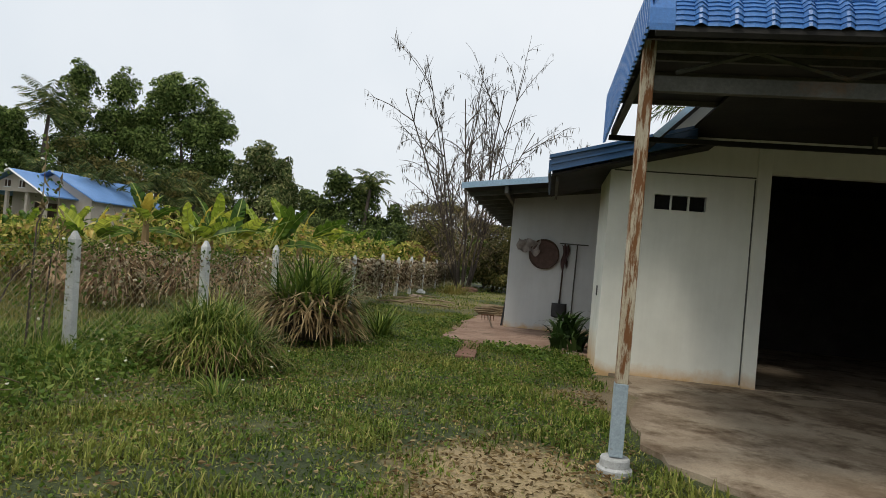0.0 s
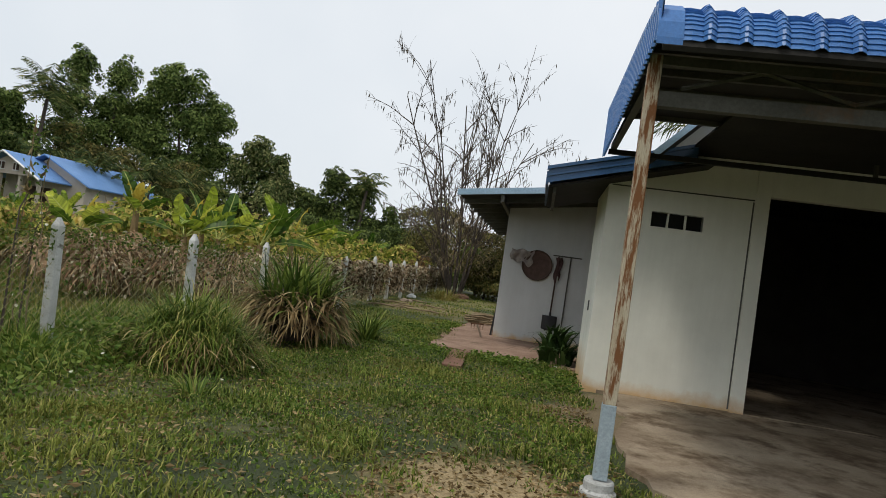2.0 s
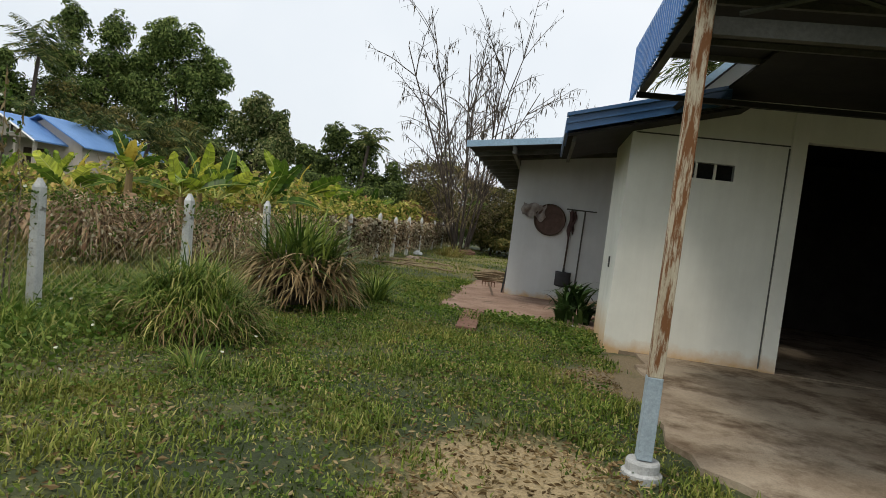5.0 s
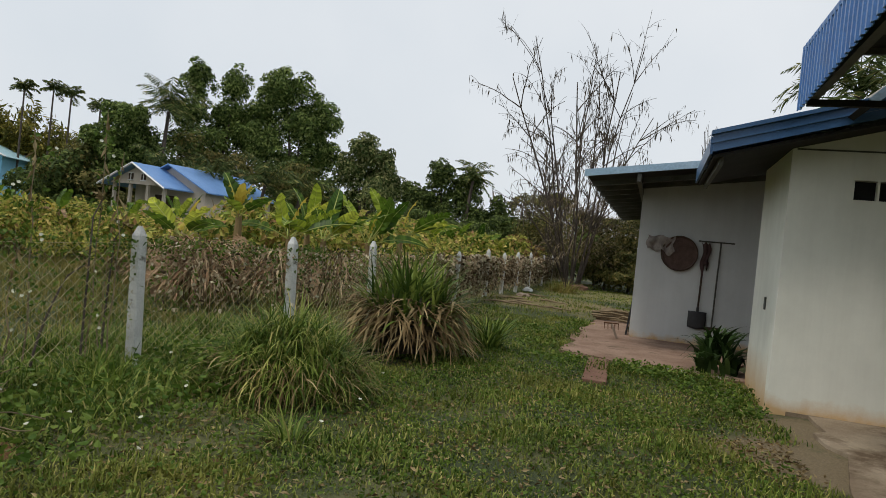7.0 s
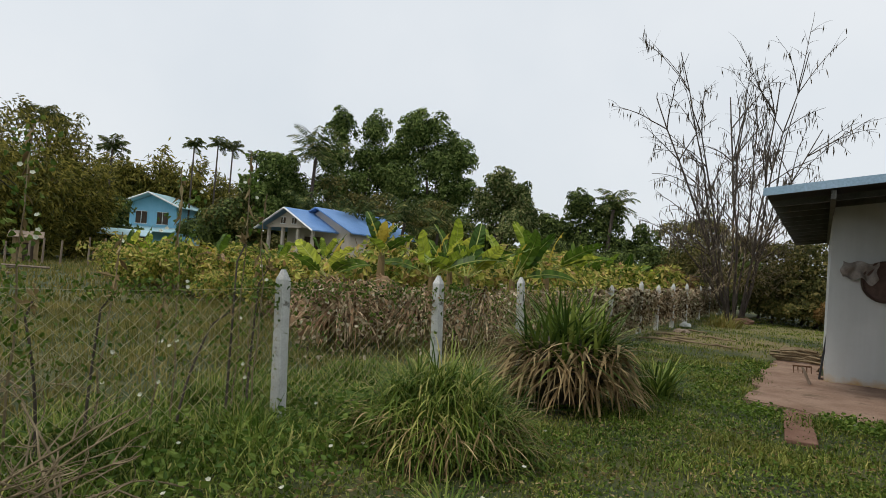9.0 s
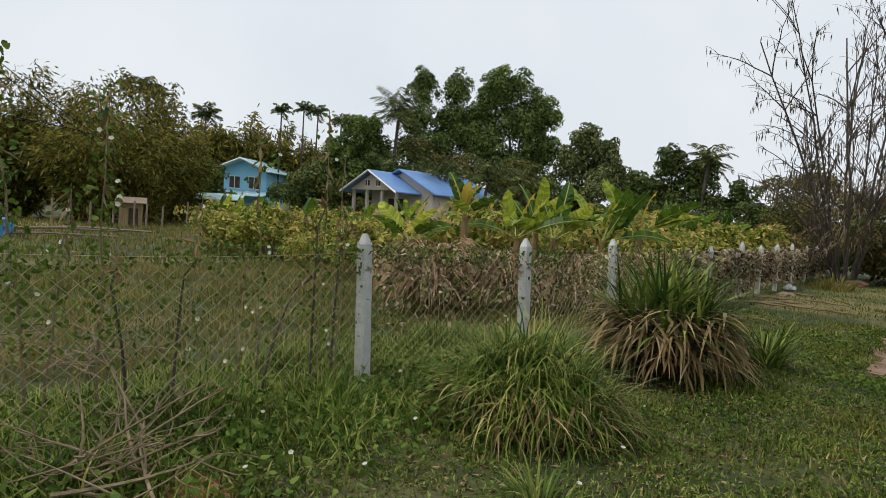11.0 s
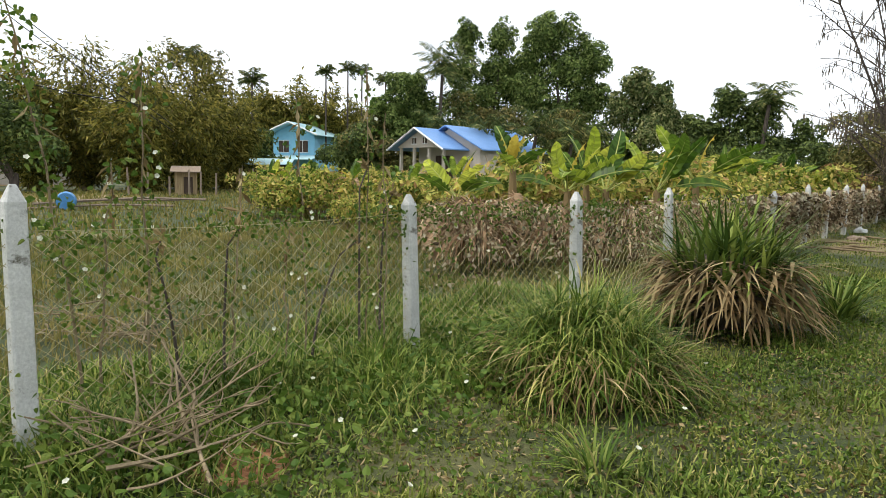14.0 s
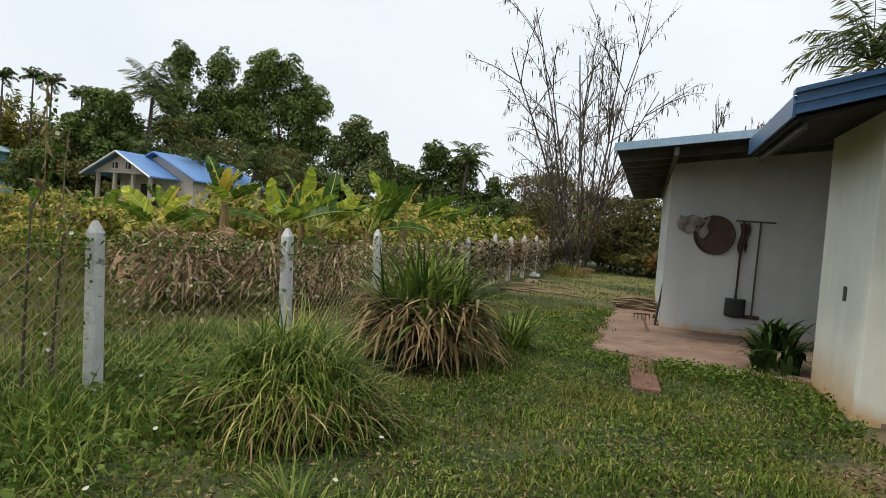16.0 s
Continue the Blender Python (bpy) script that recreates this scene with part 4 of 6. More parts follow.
tree("dense_tree", "low dark green tree beyond the banana plants", (-12.97, 56.2, 0), [(-0.2, 0, 3.9, 1.5, 1.5, 1.5), (1.1, 0, 2.6, 1.2, 1.2, 1.3), (-1.5, 0, 2.8, 1.4, 1.4, 1.4)], 4500, 0.32, M_TREEDARK, rt, turn=13)
tree("dense_tree", "dark green tree at the field edge", (-39.2, 12.6, 0), [(0, -1.2, 4.2, 1.8, 2.2, 1.6), (0, -0.5, 2.2, 2.2, 2.6, 2.0)], 9000, 0.24, M_TREEDARK, rt)


def bamboo(at, h, r, rng, big=1.0):
    ob = thing("bamboo_clump", "feathery yellow-green bamboo clump", "bamboo", at)
    canes, P, D = [], [], []
    for i in range(40):
        a, out = rng.uniform(0, 6.28), rng.uniform(0.05, 1.0)
        hh = h * rng.uniform(0.5, 1.0) * (1.1 - 0.25 * out)
        f = np.linspace(0, 1, 8)
        reach = r * out
        C = np.stack([np.cos(a) * (0.3 + reach * f ** 2.2), np.sin(a) * (0.3 + reach * f ** 2.2), hh * (f - 0.16 * out * f ** 4)], 1)
        canes.append(tube(C, np.linspace(0.05, 0.012, 8), 4))
        n = 330
        g = rng.uniform(0.12, 1.02, n)
        q = np.stack([np.interp(g, f, C[:, k]) for k in range(3)], 1) + rng.normal(0, 1, (n, 3)) * (0.16 + 0.34 * np.sin(np.clip(g, 0, 1) * 2.6))[:, None]
        P.append(q)
        D.append(rng.normal(0, 0.5, (n, 3)) + [math.cos(a) * 0.6, math.sin(a) * 0.6, -0.5])
    part("cane", joined(canes), M_TWIG, ob)["kind"] = "stuff"
    P, D = np.concatenate(P), np.concatenate(D)
    part("foliage", leaves(P, D, rng.uniform(0.25, 0.55, len(P)) * big, 0.1 * big, 0.2, rng), M_BAMBOO, ob)
    return ob


for x, y, h, r in ((-43.5, 14.8, 6.4, 2.3), (-38.5, 19.0, 5.6, 2.2), (-39.0, 22.4, 5.4, 2.2), (-43.0, 17.3, 7.2, 2.7), (-41.8, 20.6, 7.6, 2.4), (-41.5, 23.6, 7.0, 2.2), (-41.5, 26.0, 6.1, 1.6), (-68.0, 49.5, 10.6, 3.6), (-65.5, 52.5, 10.0, 3.4), (-70.5, 46.5, 9.5, 3.6), (-63.0, 54.5, 8.5, 3.4)):
    bamboo((x, y, 0), h * 1.22, r * 1.2, rt, 2.0 if x < -60 else 1.0)
tree("thin_tree", "thinly leaved grey tree among the bamboo", (-43.5, 25.0, 0), [(0, 0, 8.3, 1.6, 2.0, 1.3), (0, 1, 7.0, 1.7, 1.9, 1.4), (0, -1.6, 8.6, 0.8, 1.0, 1.2)], 1900, 0.24, M_OLIVE, rt, 0.16)
for x, y, h, r, m in ((-35.5, 33.0, 4.2, 2.6, M_TREEDARK), (-35, 33.5, 5.4, 3.0, M_OLIVE), (-32, 36.5, 6.0, 3.0, M_TREEDARK), (-29, 38.5, 6.0, 3.0, M_OLIVE), (-24.5, 40.5, 5.6, 3.0, M_OLIVE), (-38.5, 24.5, 3.8, 2.6, M_TREEDARK),
                      (-39, 20.5, 3.6, 2.4, M_TREEDARK), (-21.5, 42.5, 4.2, 2.6, M_TREEDARK), (-40.5, 36.6, 3.6, 2.2, M_TREEDARK), (-45.5, 26.5, 3.6, 2.6, M_TREEDARK), (-56, 46, 6.0, 4.0, M_TREEDARK), (-60, 38, 6.0, 4.0, M_TREEDARK), (-17.5, 46.5, 3.6, 2.6, M_TREEDARK)):
    tree("undergrowth_tree", "low dark undergrowth tree under the tall trees", (x, y, 0), [(0, 0, h * 0.62, r, r, h * 0.42), (0.8, 0.5, h * 0.3, r, r, h * 0.3)], 6500, 0.28, m, rt, 0.12, k=1.2)


def frond(length, rng, droop=1.3, lift=0.9, leaflet=0.5, n=26, width=0.05):
    """Arrays of one feather-shaped palm frond growing along x."""
    f = np.linspace(0, 1, 9)
    ang = lift - (lift + droop) * f ** 1.2 * 0.9
    step = length / 8
    x = np.concatenate([[0], np.cumsum(np.cos(ang[:-1]) * step)])
    z = np.concatenate([[0], np.cumsum(np.sin(ang[:-1]) * step)])
    P = np.stack([x, np.zeros(9), z], 1)
    g = np.repeat(np.linspace(0.12, 1, n), 2)
    side = np.tile([1.0, -1.0], n)
    Q = np.stack([np.interp(g, f, x), np.zeros(2 * n), np.interp(g, f, z)], 1)
    D = np.stack([np.full(2 * n, 0.45), side * 0.9, -0.55 + rng.normal(0, 0.2, 2 * n)], 1)
    s = leaflet * np.sin(np.clip(g, 0.15, 0.97) * math.pi) ** 0.5 * rng.uniform(0.8, 1.15, 2 * n)
    V, F = leaves(Q, D, s, width, 0.2, rng)
    R, G = tube(P, np.linspace(0.035, 0.006, 9), 3)
    G3 = np.concatenate([G[:, [0, 1, 2]], G[:, [0, 2, 3]]])
    return joined([(V, F), (R, G3)])


def palm(name, label, at, h, length, count, rng, r=0.12, leaflet=0.5, width=0.06, bend=0.4):
    ob = thing(name, label, "palm tree", at)
    f = np.linspace(0, 1, 7)
    part("trunk", tube(np.stack([bend * f ** 2, 0 * f, h * f - 0.1], 1), np.linspace(r * 1.4, r * 0.8, 7), 7), M_BARK, ob)
    kinds = [data_of("frond", *frond(length, rng, d, l, leaflet, 26, width), M_PALM) for d, l in ((0.5, 1.45), (1.0, 1.05), (1.3, 0.5), (1.2, -0.3))]
    for i in range(count):
        o = part("frond", kinds[(0, 1, 2, 1, 2, 0, 3)[i % 7]], M_PALM, ob)
        o.matrix_local = pose(bend, 0, h, 0, rng.uniform(-8, 8), i * 137.5 + rng.uniform(-15, 15))
    return ob


palm("coconut_palm", "tall coconut palm with arching fronds", (-37.0, 42.4, 0), 9.4, 3.5, 22, rt, 0.15, 0.95, 0.08)
palm("coconut_palm", "tall coconut palm with arching fronds", (-15.7, 55.0, 0), 6.9, 2.5, 20, rt, 0.16, 0.6, 0.08)
palm("coconut_palm", "coconut palm rising behind the house roof", (7.4, 33.8, 0), 9.6, 3.6, 24, rt, 0.16, 1.0, 0.08)
for x, y, h in ((-59.8, 48.5, 12.2), (-58.3, 50.4, 12.6), (-57.3, 51.6, 12.4), (-51.9, 50.2, 10.9), (-47.3, 31.5, 8.4), (-44.5, 25.3, 8.9)):
    palm("areca_palm", "slender areca palm with a small crown", (x, y, 0), h, 1.45, 12, rt, 0.09, 0.6, 0.09, 0.1)
for x, y, h in ((-30.5, 40.2, 3.8), (-27.0, 41.3, 4.2), (-33.8, 38.5, 4.2), (-24.5, 42, 3.6)):
    palm("young_palm", "young palm with long upright fronds", (x, y, 0), h, 3.0, 14, rt, 0.14, 0.75, 0.09)

# ---- bare tree with pods by the far fence ----
rb = np.random.default_rng(57)


def bare_tree(at, stems, top, rng, arches=(), tangle=600):
    ob = thing("bare_tree", "leafless many-stemmed tree hung with dry seed pods", "tree", at)
    wood, pods = [], []

    def grow(p, d, length, r, depth, sag=0.008):
        n = 7
        pts = [p]
        dd = d.copy()
        for i in range(n):
            dd = unit(dd + rng.normal(0, 0.07, 3) + np.array([0, 0, -0.03 if depth else -sag]) * (i + 1) * 0.5)
            pts.append(pts[-1] + dd * length / n)
        wood.append(tube(pts, np.linspace(r, r * 0.35, n + 1), 4 if depth else 5))
        if depth >= 1:
            for q in pts[2:]:
                if rng.random() < 0.28:
                    pods.append(q + rng.normal(0, 0.03, 3))
        if depth < 2:
            kids = (12, 6)[depth]
            for i in range(kids):
                k = rng.integers(2, n)
                side = unit(np.cross(dd, rng.normal(size=3)))
                grow(pts[k], unit(dd * 0.75 + side * rng.uniform(0.4, 0.8) + [0, 0, 0.15]), length * rng.uniform(0.16, 0.34), max(r * 0.42, 0.007), depth + 1)

    for i in range(stems):
        a = i / stems * 2 * math.pi + rng.uniform(-0.3, 0.3)
        out = rng.uniform(0.03, 0.27)
        d = unit(np.array([math.cos(a) * out, math.sin(a) * out * 0.8, 1.0]))
        grow(np.array([math.cos(a) * 0.25, math.sin(a) * 0.25, -0.1]), d, top * rng.uniform(0.75, 1.05), rng.uniform(0.035, 0.065), 0)
        part("stem", joined(wood), M_BARK, ob)
        wood.clear()
    for a, out, length, sag in arches:
        grow(np.array([math.cos(a) * 0.2, math.sin(a) * 0.2, -0.1]), unit(np.array([math.cos(a) * out, math.sin(a) * out, 1.0])), length, 0.045, 0, sag)
        part("stem", joined(wood), M_BARK, ob)
        wood.clear()
    P = np.array(pods)
    part("seed_pod", leaves(P, np.stack([rng.normal(0, 0.15, len(P)), rng.normal(0, 0.15, len(P)), np.full(len(P), -1.0)], 1), rng.uniform(0.2, 0.45, len(P)), 0.045, 0.3, rng), M_POD, ob, "dry hanging seed pods")["kind"] = "stuff"
    n = tangle
    a = rng.uniform(0, 6.28, n)
    P = np.stack([np.cos(a) * rng.uniform(0.2, 1.9, n), np.sin(a) * rng.uniform(0.2, 1.6, n), rng.uniform(1.0, 3.6, n)], 1)
    part("twig", blades(P, a, rng.uniform(0.5, 1.3, n), 0.02, rng.uniform(0.7, 1.5, n), rng.uniform(0.8, 1.8, n), 4, rng), M_TWIG, ob, "tangle of dry drooping twigs")["kind"] = "stuff"
    return ob


bare_tree((-3.0, 29.0, 0), 8, 10.2, rb, ((3.3, 0.07, 10.3, 0.024), (3.0, 0.3, 6.4, 0.035), (0.1, 0.24, 8.4, 0.015), (3.3, 0.36, 4.6, 0.05)), 1100)
bare_tree((2.4, 28.2, 0), 3, 6.6, rb, (), 60)

# thicket round its foot and behind the house
for x, y, h, r, m in ((-0.9, 31.5, 3.3, 1.9, M_OLIVE), (0.8, 31.0, 3.4, 1.8, M_OLIVE), (2.6, 31.5, 3.6, 2.0, M_OLIVE), (-5.8, 36.0, 4.7, 1.9, M_OLIVE), (-3.9, 35.0, 3.4, 1.9, M_OLIVE), (-2.6, 33.5, 2.6, 1.6, M_TREEDARK), (-1.9, 30.6, 1.9, 1.2, M_OLIVE), (4.5, 32, 4.0, 2.2, M_TREEDARK),
                      (1.2, 29.0, 1.3, 1.1, M_RUSTLEAF), (-0.4, 29.4, 1.6, 1.2, M_OLIVE), (-7.2, 36, 3.0, 1.6, M_TREEDARK), (-13.3, 36.6, 3.0, 1.8, M_TREEDARK), (-10.8, 37.0, 2.8, 1.7, M_TREEDARK)):
    tree("thicket_bush", "tangled olive-green bush at the end of the lawn", (x, y, 0), [(0, 0, h * 0.66, r, r, h * 0.36), (0.3, -0.3, h * 0.3, r * 1.05, r * 1.05, h * 0.32)], 7500, 0.16, m, rb, 0.06)
for x, y, r in ((-5.2, 30.5, 0.9), (-4.9, 28.6, 0.7), (0.2, 28.2, 0.6), (-6.2, 31.5, 0.9)):
    tree("rusty_bush", "bush of dry rust-brown leaves", (x, y, 0), [(0, 0, r * 1.1, r, r, r * 0.9)], 2600, 0.13, M_RUSTLEAF, rb, 0.04)

# ---- yellow-green bean bushes behind the fence ----
BUSH = [data_of("foliage", *crown([(0, 0, 0.7, 0.9, 0.9, 0.62), (0.5, 0.3, 0.5, 0.7, 0.7, 0.5), (-0.4, -0.3, 0.95, 0.6, 0.6, 0.5)], 1500, 0.13, np.random.default_rng(60 + i), 16, (0.15, 0.4)), M_BEAN) for i in range(4)]
STEMS = data_of("stems", *limbs((0, 0, -0.1), [(0.5, 0.3, 1.0), (-0.5, 0.2, 1.1), (0.1, -0.5, 1.0), (-0.2, 0.5, 0.9), (0.3, -0.2, 1.4)], 0.02, np.random.default_rng(64), 4), M_TWIG)
ROW = [(-18.0, 13.4), (-14.0, 12.9), (-10.6, 12.6), (-7.8, 13.6), (-6.2, 15.4), (-5.6, 18.0), (-5.4, 21.0), (-5.2, 24.0), (-5.2, 27.0), (-5.4, 30.0)]
rr = random.Random(5)
for (x0, y0), (x1, y1) in zip(ROW, ROW[1:]):
    for i in range(3):
        for depth in range(4):
            f = (i + rr.random()) / 3
            x, y = x0 + (x1 - x0) * f - depth * rr.uniform(0.7, 1.3), y0 + (y1 - y0) * f + depth * rr.uniform(0.9, 1.5)
            s = (rr.uniform(0.65, 1.2) + depth * 0.06) * (0.85 if x < -9 else 1.1)
            if rr.random() < 0.22:
                continue
            b = thing("bean_bush", "yellow-green leafy bush growing behind the fence", "bush", (x, y, 0), "bean bushes behind the fence")
            b.matrix_world = pose(x, y, 0, 0, 0, rr.uniform(0, 360)) @ Matrix.Diagonal((s, s, s, 1))
            part("foliage", BUSH[rr.randrange(4)], M_BEAN, b)
            part("stalk", STEMS, M_TWIG, b)

# ---- banana plants ----


def banana_leaf(length, width, rng, lift=1.1, droop=1.5):
    n = 12
    f = np.linspace(0, 1, n + 1)
    ang = lift - droop * f ** 1.3
    step = length / n
    x = np.concatenate([[0], np.cumsum(np.cos(ang[:-1]) * step)])
    z = np.concatenate([[0], np.cumsum(np.sin(ang[:-1]) * step)])
    w = width * 0.5 * np.clip(np.sin(np.clip((f - 0.25) / 0.75, 0, 1) ** 0.7 * math.pi), 0, 1) ** 0.45 * np.clip(1.12 - 0.35 * f, 0, 1) + 0.01
    tilt = rng.uniform(0.08, 0.6)
    V, F = [(x[j], 0, z[j]) for j in range(n + 1)], []
    for s in (1, -1):
        edge = []
        for j in range(n + 1):
            ww = w[j] * rng.uniform(0.93, 1.0)
            V.append((x[j], s * ww, z[j] + ww * tilt))
            edge.append((len(V) - 1, len(V) - 1))
            if 2 < j < n - 1 and rng.random() < 0.4:
                V.append((x[j] + 0.05, s * ww * 0.97, z[j] + ww * (tilt - 0.25)))
                edge[-1] = (len(V) - 2, len(V) - 1)
        for j in range(n):
            F.append((j, edge[j][1], edge[j + 1][0], j + 1))
    return np.array(V), np.array(F)


def banana(at, h, count, length, rng, dry=2, yellow=0, size=1.0):
    ob = thing("banana_plant", "banana plant with broad torn green leaves", "banana plant", at, "banana plants behind the fence")
    part("stem", tube([(0, 0, -0.1), (0.03, 0, h * 0.5), (0, 0.03, h)], [0.11, 0.09, 0.05], 8), M_STRAW, ob)
    for i in range(count):
        o = part("leaf", banana_leaf(length * rng.uniform(0.75, 1.1), 0.27 * size, rng, rng.uniform(0.45, 1.5), rng.uniform(0.1, 1.2)), M_BANANA, ob)
        o.matrix_local = pose(0, 0, h * 0.95, rng.uniform(-38, 38), 0, i * 137.5 + rng.uniform(-25, 25))
        rib = [v.co + Vector((0, 0, 0.006)) for v in o.data.vertices[:13]]
        part("midrib", tube([tuple(v) for v in rib], np.linspace(0.014, 0.004, 13), 4), M_MIDRIB, o, "pale yellow-green midrib")
    for i in range(yellow):
        o = part("yellow_leaf", banana_leaf(length * 0.6, 0.16, rng, 1.4, 0.5), M_BANANAYELLOW, ob, "yellowed upright leaf")
        o.matrix_local = pose(0, 0, h, 0, 0, i * 100 + 20)
    for i in range(dry):
        o = part("dry_leaf", banana_leaf(length * rng.uniform(0.6, 0.9), 0.22, rng, rng.uniform(-0.6, 0.2), 1.6), M_BANANADRY, ob, "dry brown hanging leaf")
        o.matrix_local = pose(0, 0, h * rng.uniform(0.55, 0.8), rng.uniform(-30, 30), 0, rng.uniform(0, 360))
    return ob


rn = np.random.default_rng(71)
for x, y, h, c, L, dry, yel in ((-6.97, 10.23, 1.05, 7, 1.11, 8, 1), (-6.56, 11.05, 1.50, 4, 0.94, 6, 4), (-5.90, 11.62, 1.20, 7, 1.28, 5, 1), (-5.49, 12.11, 1.20, 7, 1.38, 4, 0), (-5.08, 13.10, 1.20, 6, 1.33, 3, 1),
                                (-4.84, 14.16, 1.40, 6, 1.38, 3, 1), (-6.31, 12.93, 1.25, 6, 1.11, 3, 1), (-6.6, 20.5, 1.3, 6, 1.2, 2, 0), (-6.2, 22.5, 1.3, 6, 1.2, 2, 0), (-7.2, 24, 1.4, 6, 1.2, 2, 0), (-6.4, 26, 1.3, 6, 1.1, 2, 0),
                                (-19.5, 15.5, 0.9, 5, 1.1, 4, 1), (-22, 18, 0.9, 5, 1.1, 3, 0), (-17, 14.6, 0.8, 5, 1.0, 3, 1)):
    banana((x, y, 0), h, c, L, rn, dry, yel)

# dry leaf heaps under the bananas and dead vines on the fence
for x, y, h, r in ((-6.29, 9.99, 0.95, 0.56), (-7.04, 10.66, 0.9, 0.52), (-8.72, 11.67, 0.7, 0.38), (-5.95, 11.34, 0.9, 0.60), (-5.28, 12.34, 0.9, 0.60), (-4.69, 13.52, 0.9, 0.60)):
    heap = thing("dry_leaf_heap", "brown heap of dry hanging banana leaves", "leaf heap", (x, y, 0))
    n = 420
    a = rn.uniform(0, 6.28, n)
    P = np.stack([np.cos(a) * r * rn.uniform(0.2, 1, n), np.sin(a) * r * rn.uniform(0.2, 1, n), rn.uniform(0.4, 1.1, n) * h], 1)
    part("leaves", blades(P, a, rn.uniform(0.3, 0.7, n), rn.uniform(0.012, 0.05, n), rn.uniform(1.0, 2.4, n), rn.uniform(0.8, 1.4, n), 4, rn), M_BANANADRY, heap)


def vine_on_fence(y0, y1, n, low, high, material, size, label, name="fence_vine", dense=0.05):
    y = rn.uniform(y0, y1, n)
    z = low + (high - low) * rn.beta(2.2, 1.6, n)
    clump = 0.5 + 0.5 * np.sin(y * 2.1) * np.sin(y * 0.9 + 2) + 0.3 * np.sin(z * 7 + y * 5)
    keep = rn.random(n) < np.clip(clump + 0.25, 0.1, 1)
    y, z = y[keep], z[keep]
    P = np.stack([along_fence(y) + rn.normal(-0.01, dense, len(y)), y, z], 1)
    D = rn.normal(size=P.shape) + [0, 0, -0.7]
    stuff(name, leaves(P, D, rn.uniform(0.6, 1.3, len(P)) * size, rn.uniform(0.4, 0.8, len(P)) * size, 0.3, rn, True), material, label, "vine")


vine_on_fence(13.5, 34, 15000, 0.1, 1.15, M_DRYVINE, 0.1, "dead grey-brown vines covering the far fence", "dead_vine")
vine_on_fence(6.5, 13.5, 1500, 0.3, 1.2, M_DRYVINE, 0.05, "dry brown vine leaves on the mesh", "dead_vine")
vine_on_fence(7.2, 14.0, 1300, 0.5, 1.2, M_WEED, 0.042, "dark green creeper tangled in the mesh")
vine_on_fence(2.0, 9.5, 1500, 0.98, 1.18, M_WEED, 0.036, "green creeper running along the fence top")
vine_on_fence(2.0, 7.0, 1600, 0.1, 1.15, M_WEED, 0.036, "scattered green creeper leaves on the mesh")

# stalks with climbing vines and white flowers
rv = np.random.default_rng(83)


def vine_stalk(at, h, lean, rng, n=60, top_dry=True, flowers=5, spread=0.055):
    ob = thing("vine_stalk", "thin dry stalk wound with creeper and white flowers", "vine", at)
    f = np.linspace(0, 1, 9)
    P = np.stack([lean[0] * f ** 1.5 + rng.normal(0, 0.012, 9), lean[1] * f ** 1.5 + rng.normal(0, 0.012, 9), h * f - 0.05], 1)
    part("stalk", tube(P, np.linspace(0.01, 0.004, 9), 4), M_TWIG, ob)
    n = int(n * 1.7)
    if n:
        g = rng.uniform(0.25, 1, n)
        Q = np.stack([np.interp(g, f, P[:, k]) for k in range(3)], 1) + rng.normal(0, spread, (n, 3)) * [1, 1, 0.6]
        part("creeper", leaves(Q, rng.normal(size=(n, 3)) + [0, 0, -0.8], rng.uniform(0.022, 0.048, n), rng.uniform(0.02, 0.042, n), 0.2, rng, True), M_WEED, ob)
    if top_dry:
        k = 9
        g = rng.uniform(0.7, 1, k)
        Q = np.stack([np.interp(g, f, P[:, j]) for j in range(3)], 1)
        part("dry_leaf", leaves(Q, rng.normal(0, 0.5, (k, 3)) + [0, 0, -1], rng.uniform(0.07, 0.16, k), 0.03, 0.35, rng), M_STRAW, ob, "curled dry leaves")["kind"] = "stuff"
    for i in range(flowers):
        g = rng.uniform(0.3, 0.95)
        q = [np.interp(g, f, P[:, j]) + rng.normal(0, spread) for j in range(3)]
        flower(q, rng, ob)
    return ob


def flower_shape(r=0.015):
    bm = bmesh.new()
    c = bm.verts.new((0, 0, -r * 0.8))
    ring = [bm.verts.new((r * (1 + 0.12 * math.cos(5 * a)) * math.cos(a), r * (1 + 0.12 * math.cos(5 * a)) * math.sin(a), 0)) for a in [i / 10 * 2 * math.pi for i in range(10)]]
    for a, b in zip(ring, ring[1:] + ring[:1]):
        bm.faces.new((c, a, b))
    me = bpy.data.meshes.new("flower")
    bm.to_mesh(me)
    bm.free()
    me.materials.append(M_PETAL)
    return me


FLOWER = flower_shape()


def flower(q, rng, parent):
    o = part("flower", FLOWER, M_PETAL, parent, "white trumpet flower")
    o.matrix_local = pose(*q, rng.uniform(40, 80), 0, rng.uniform(20, 100))
    return o


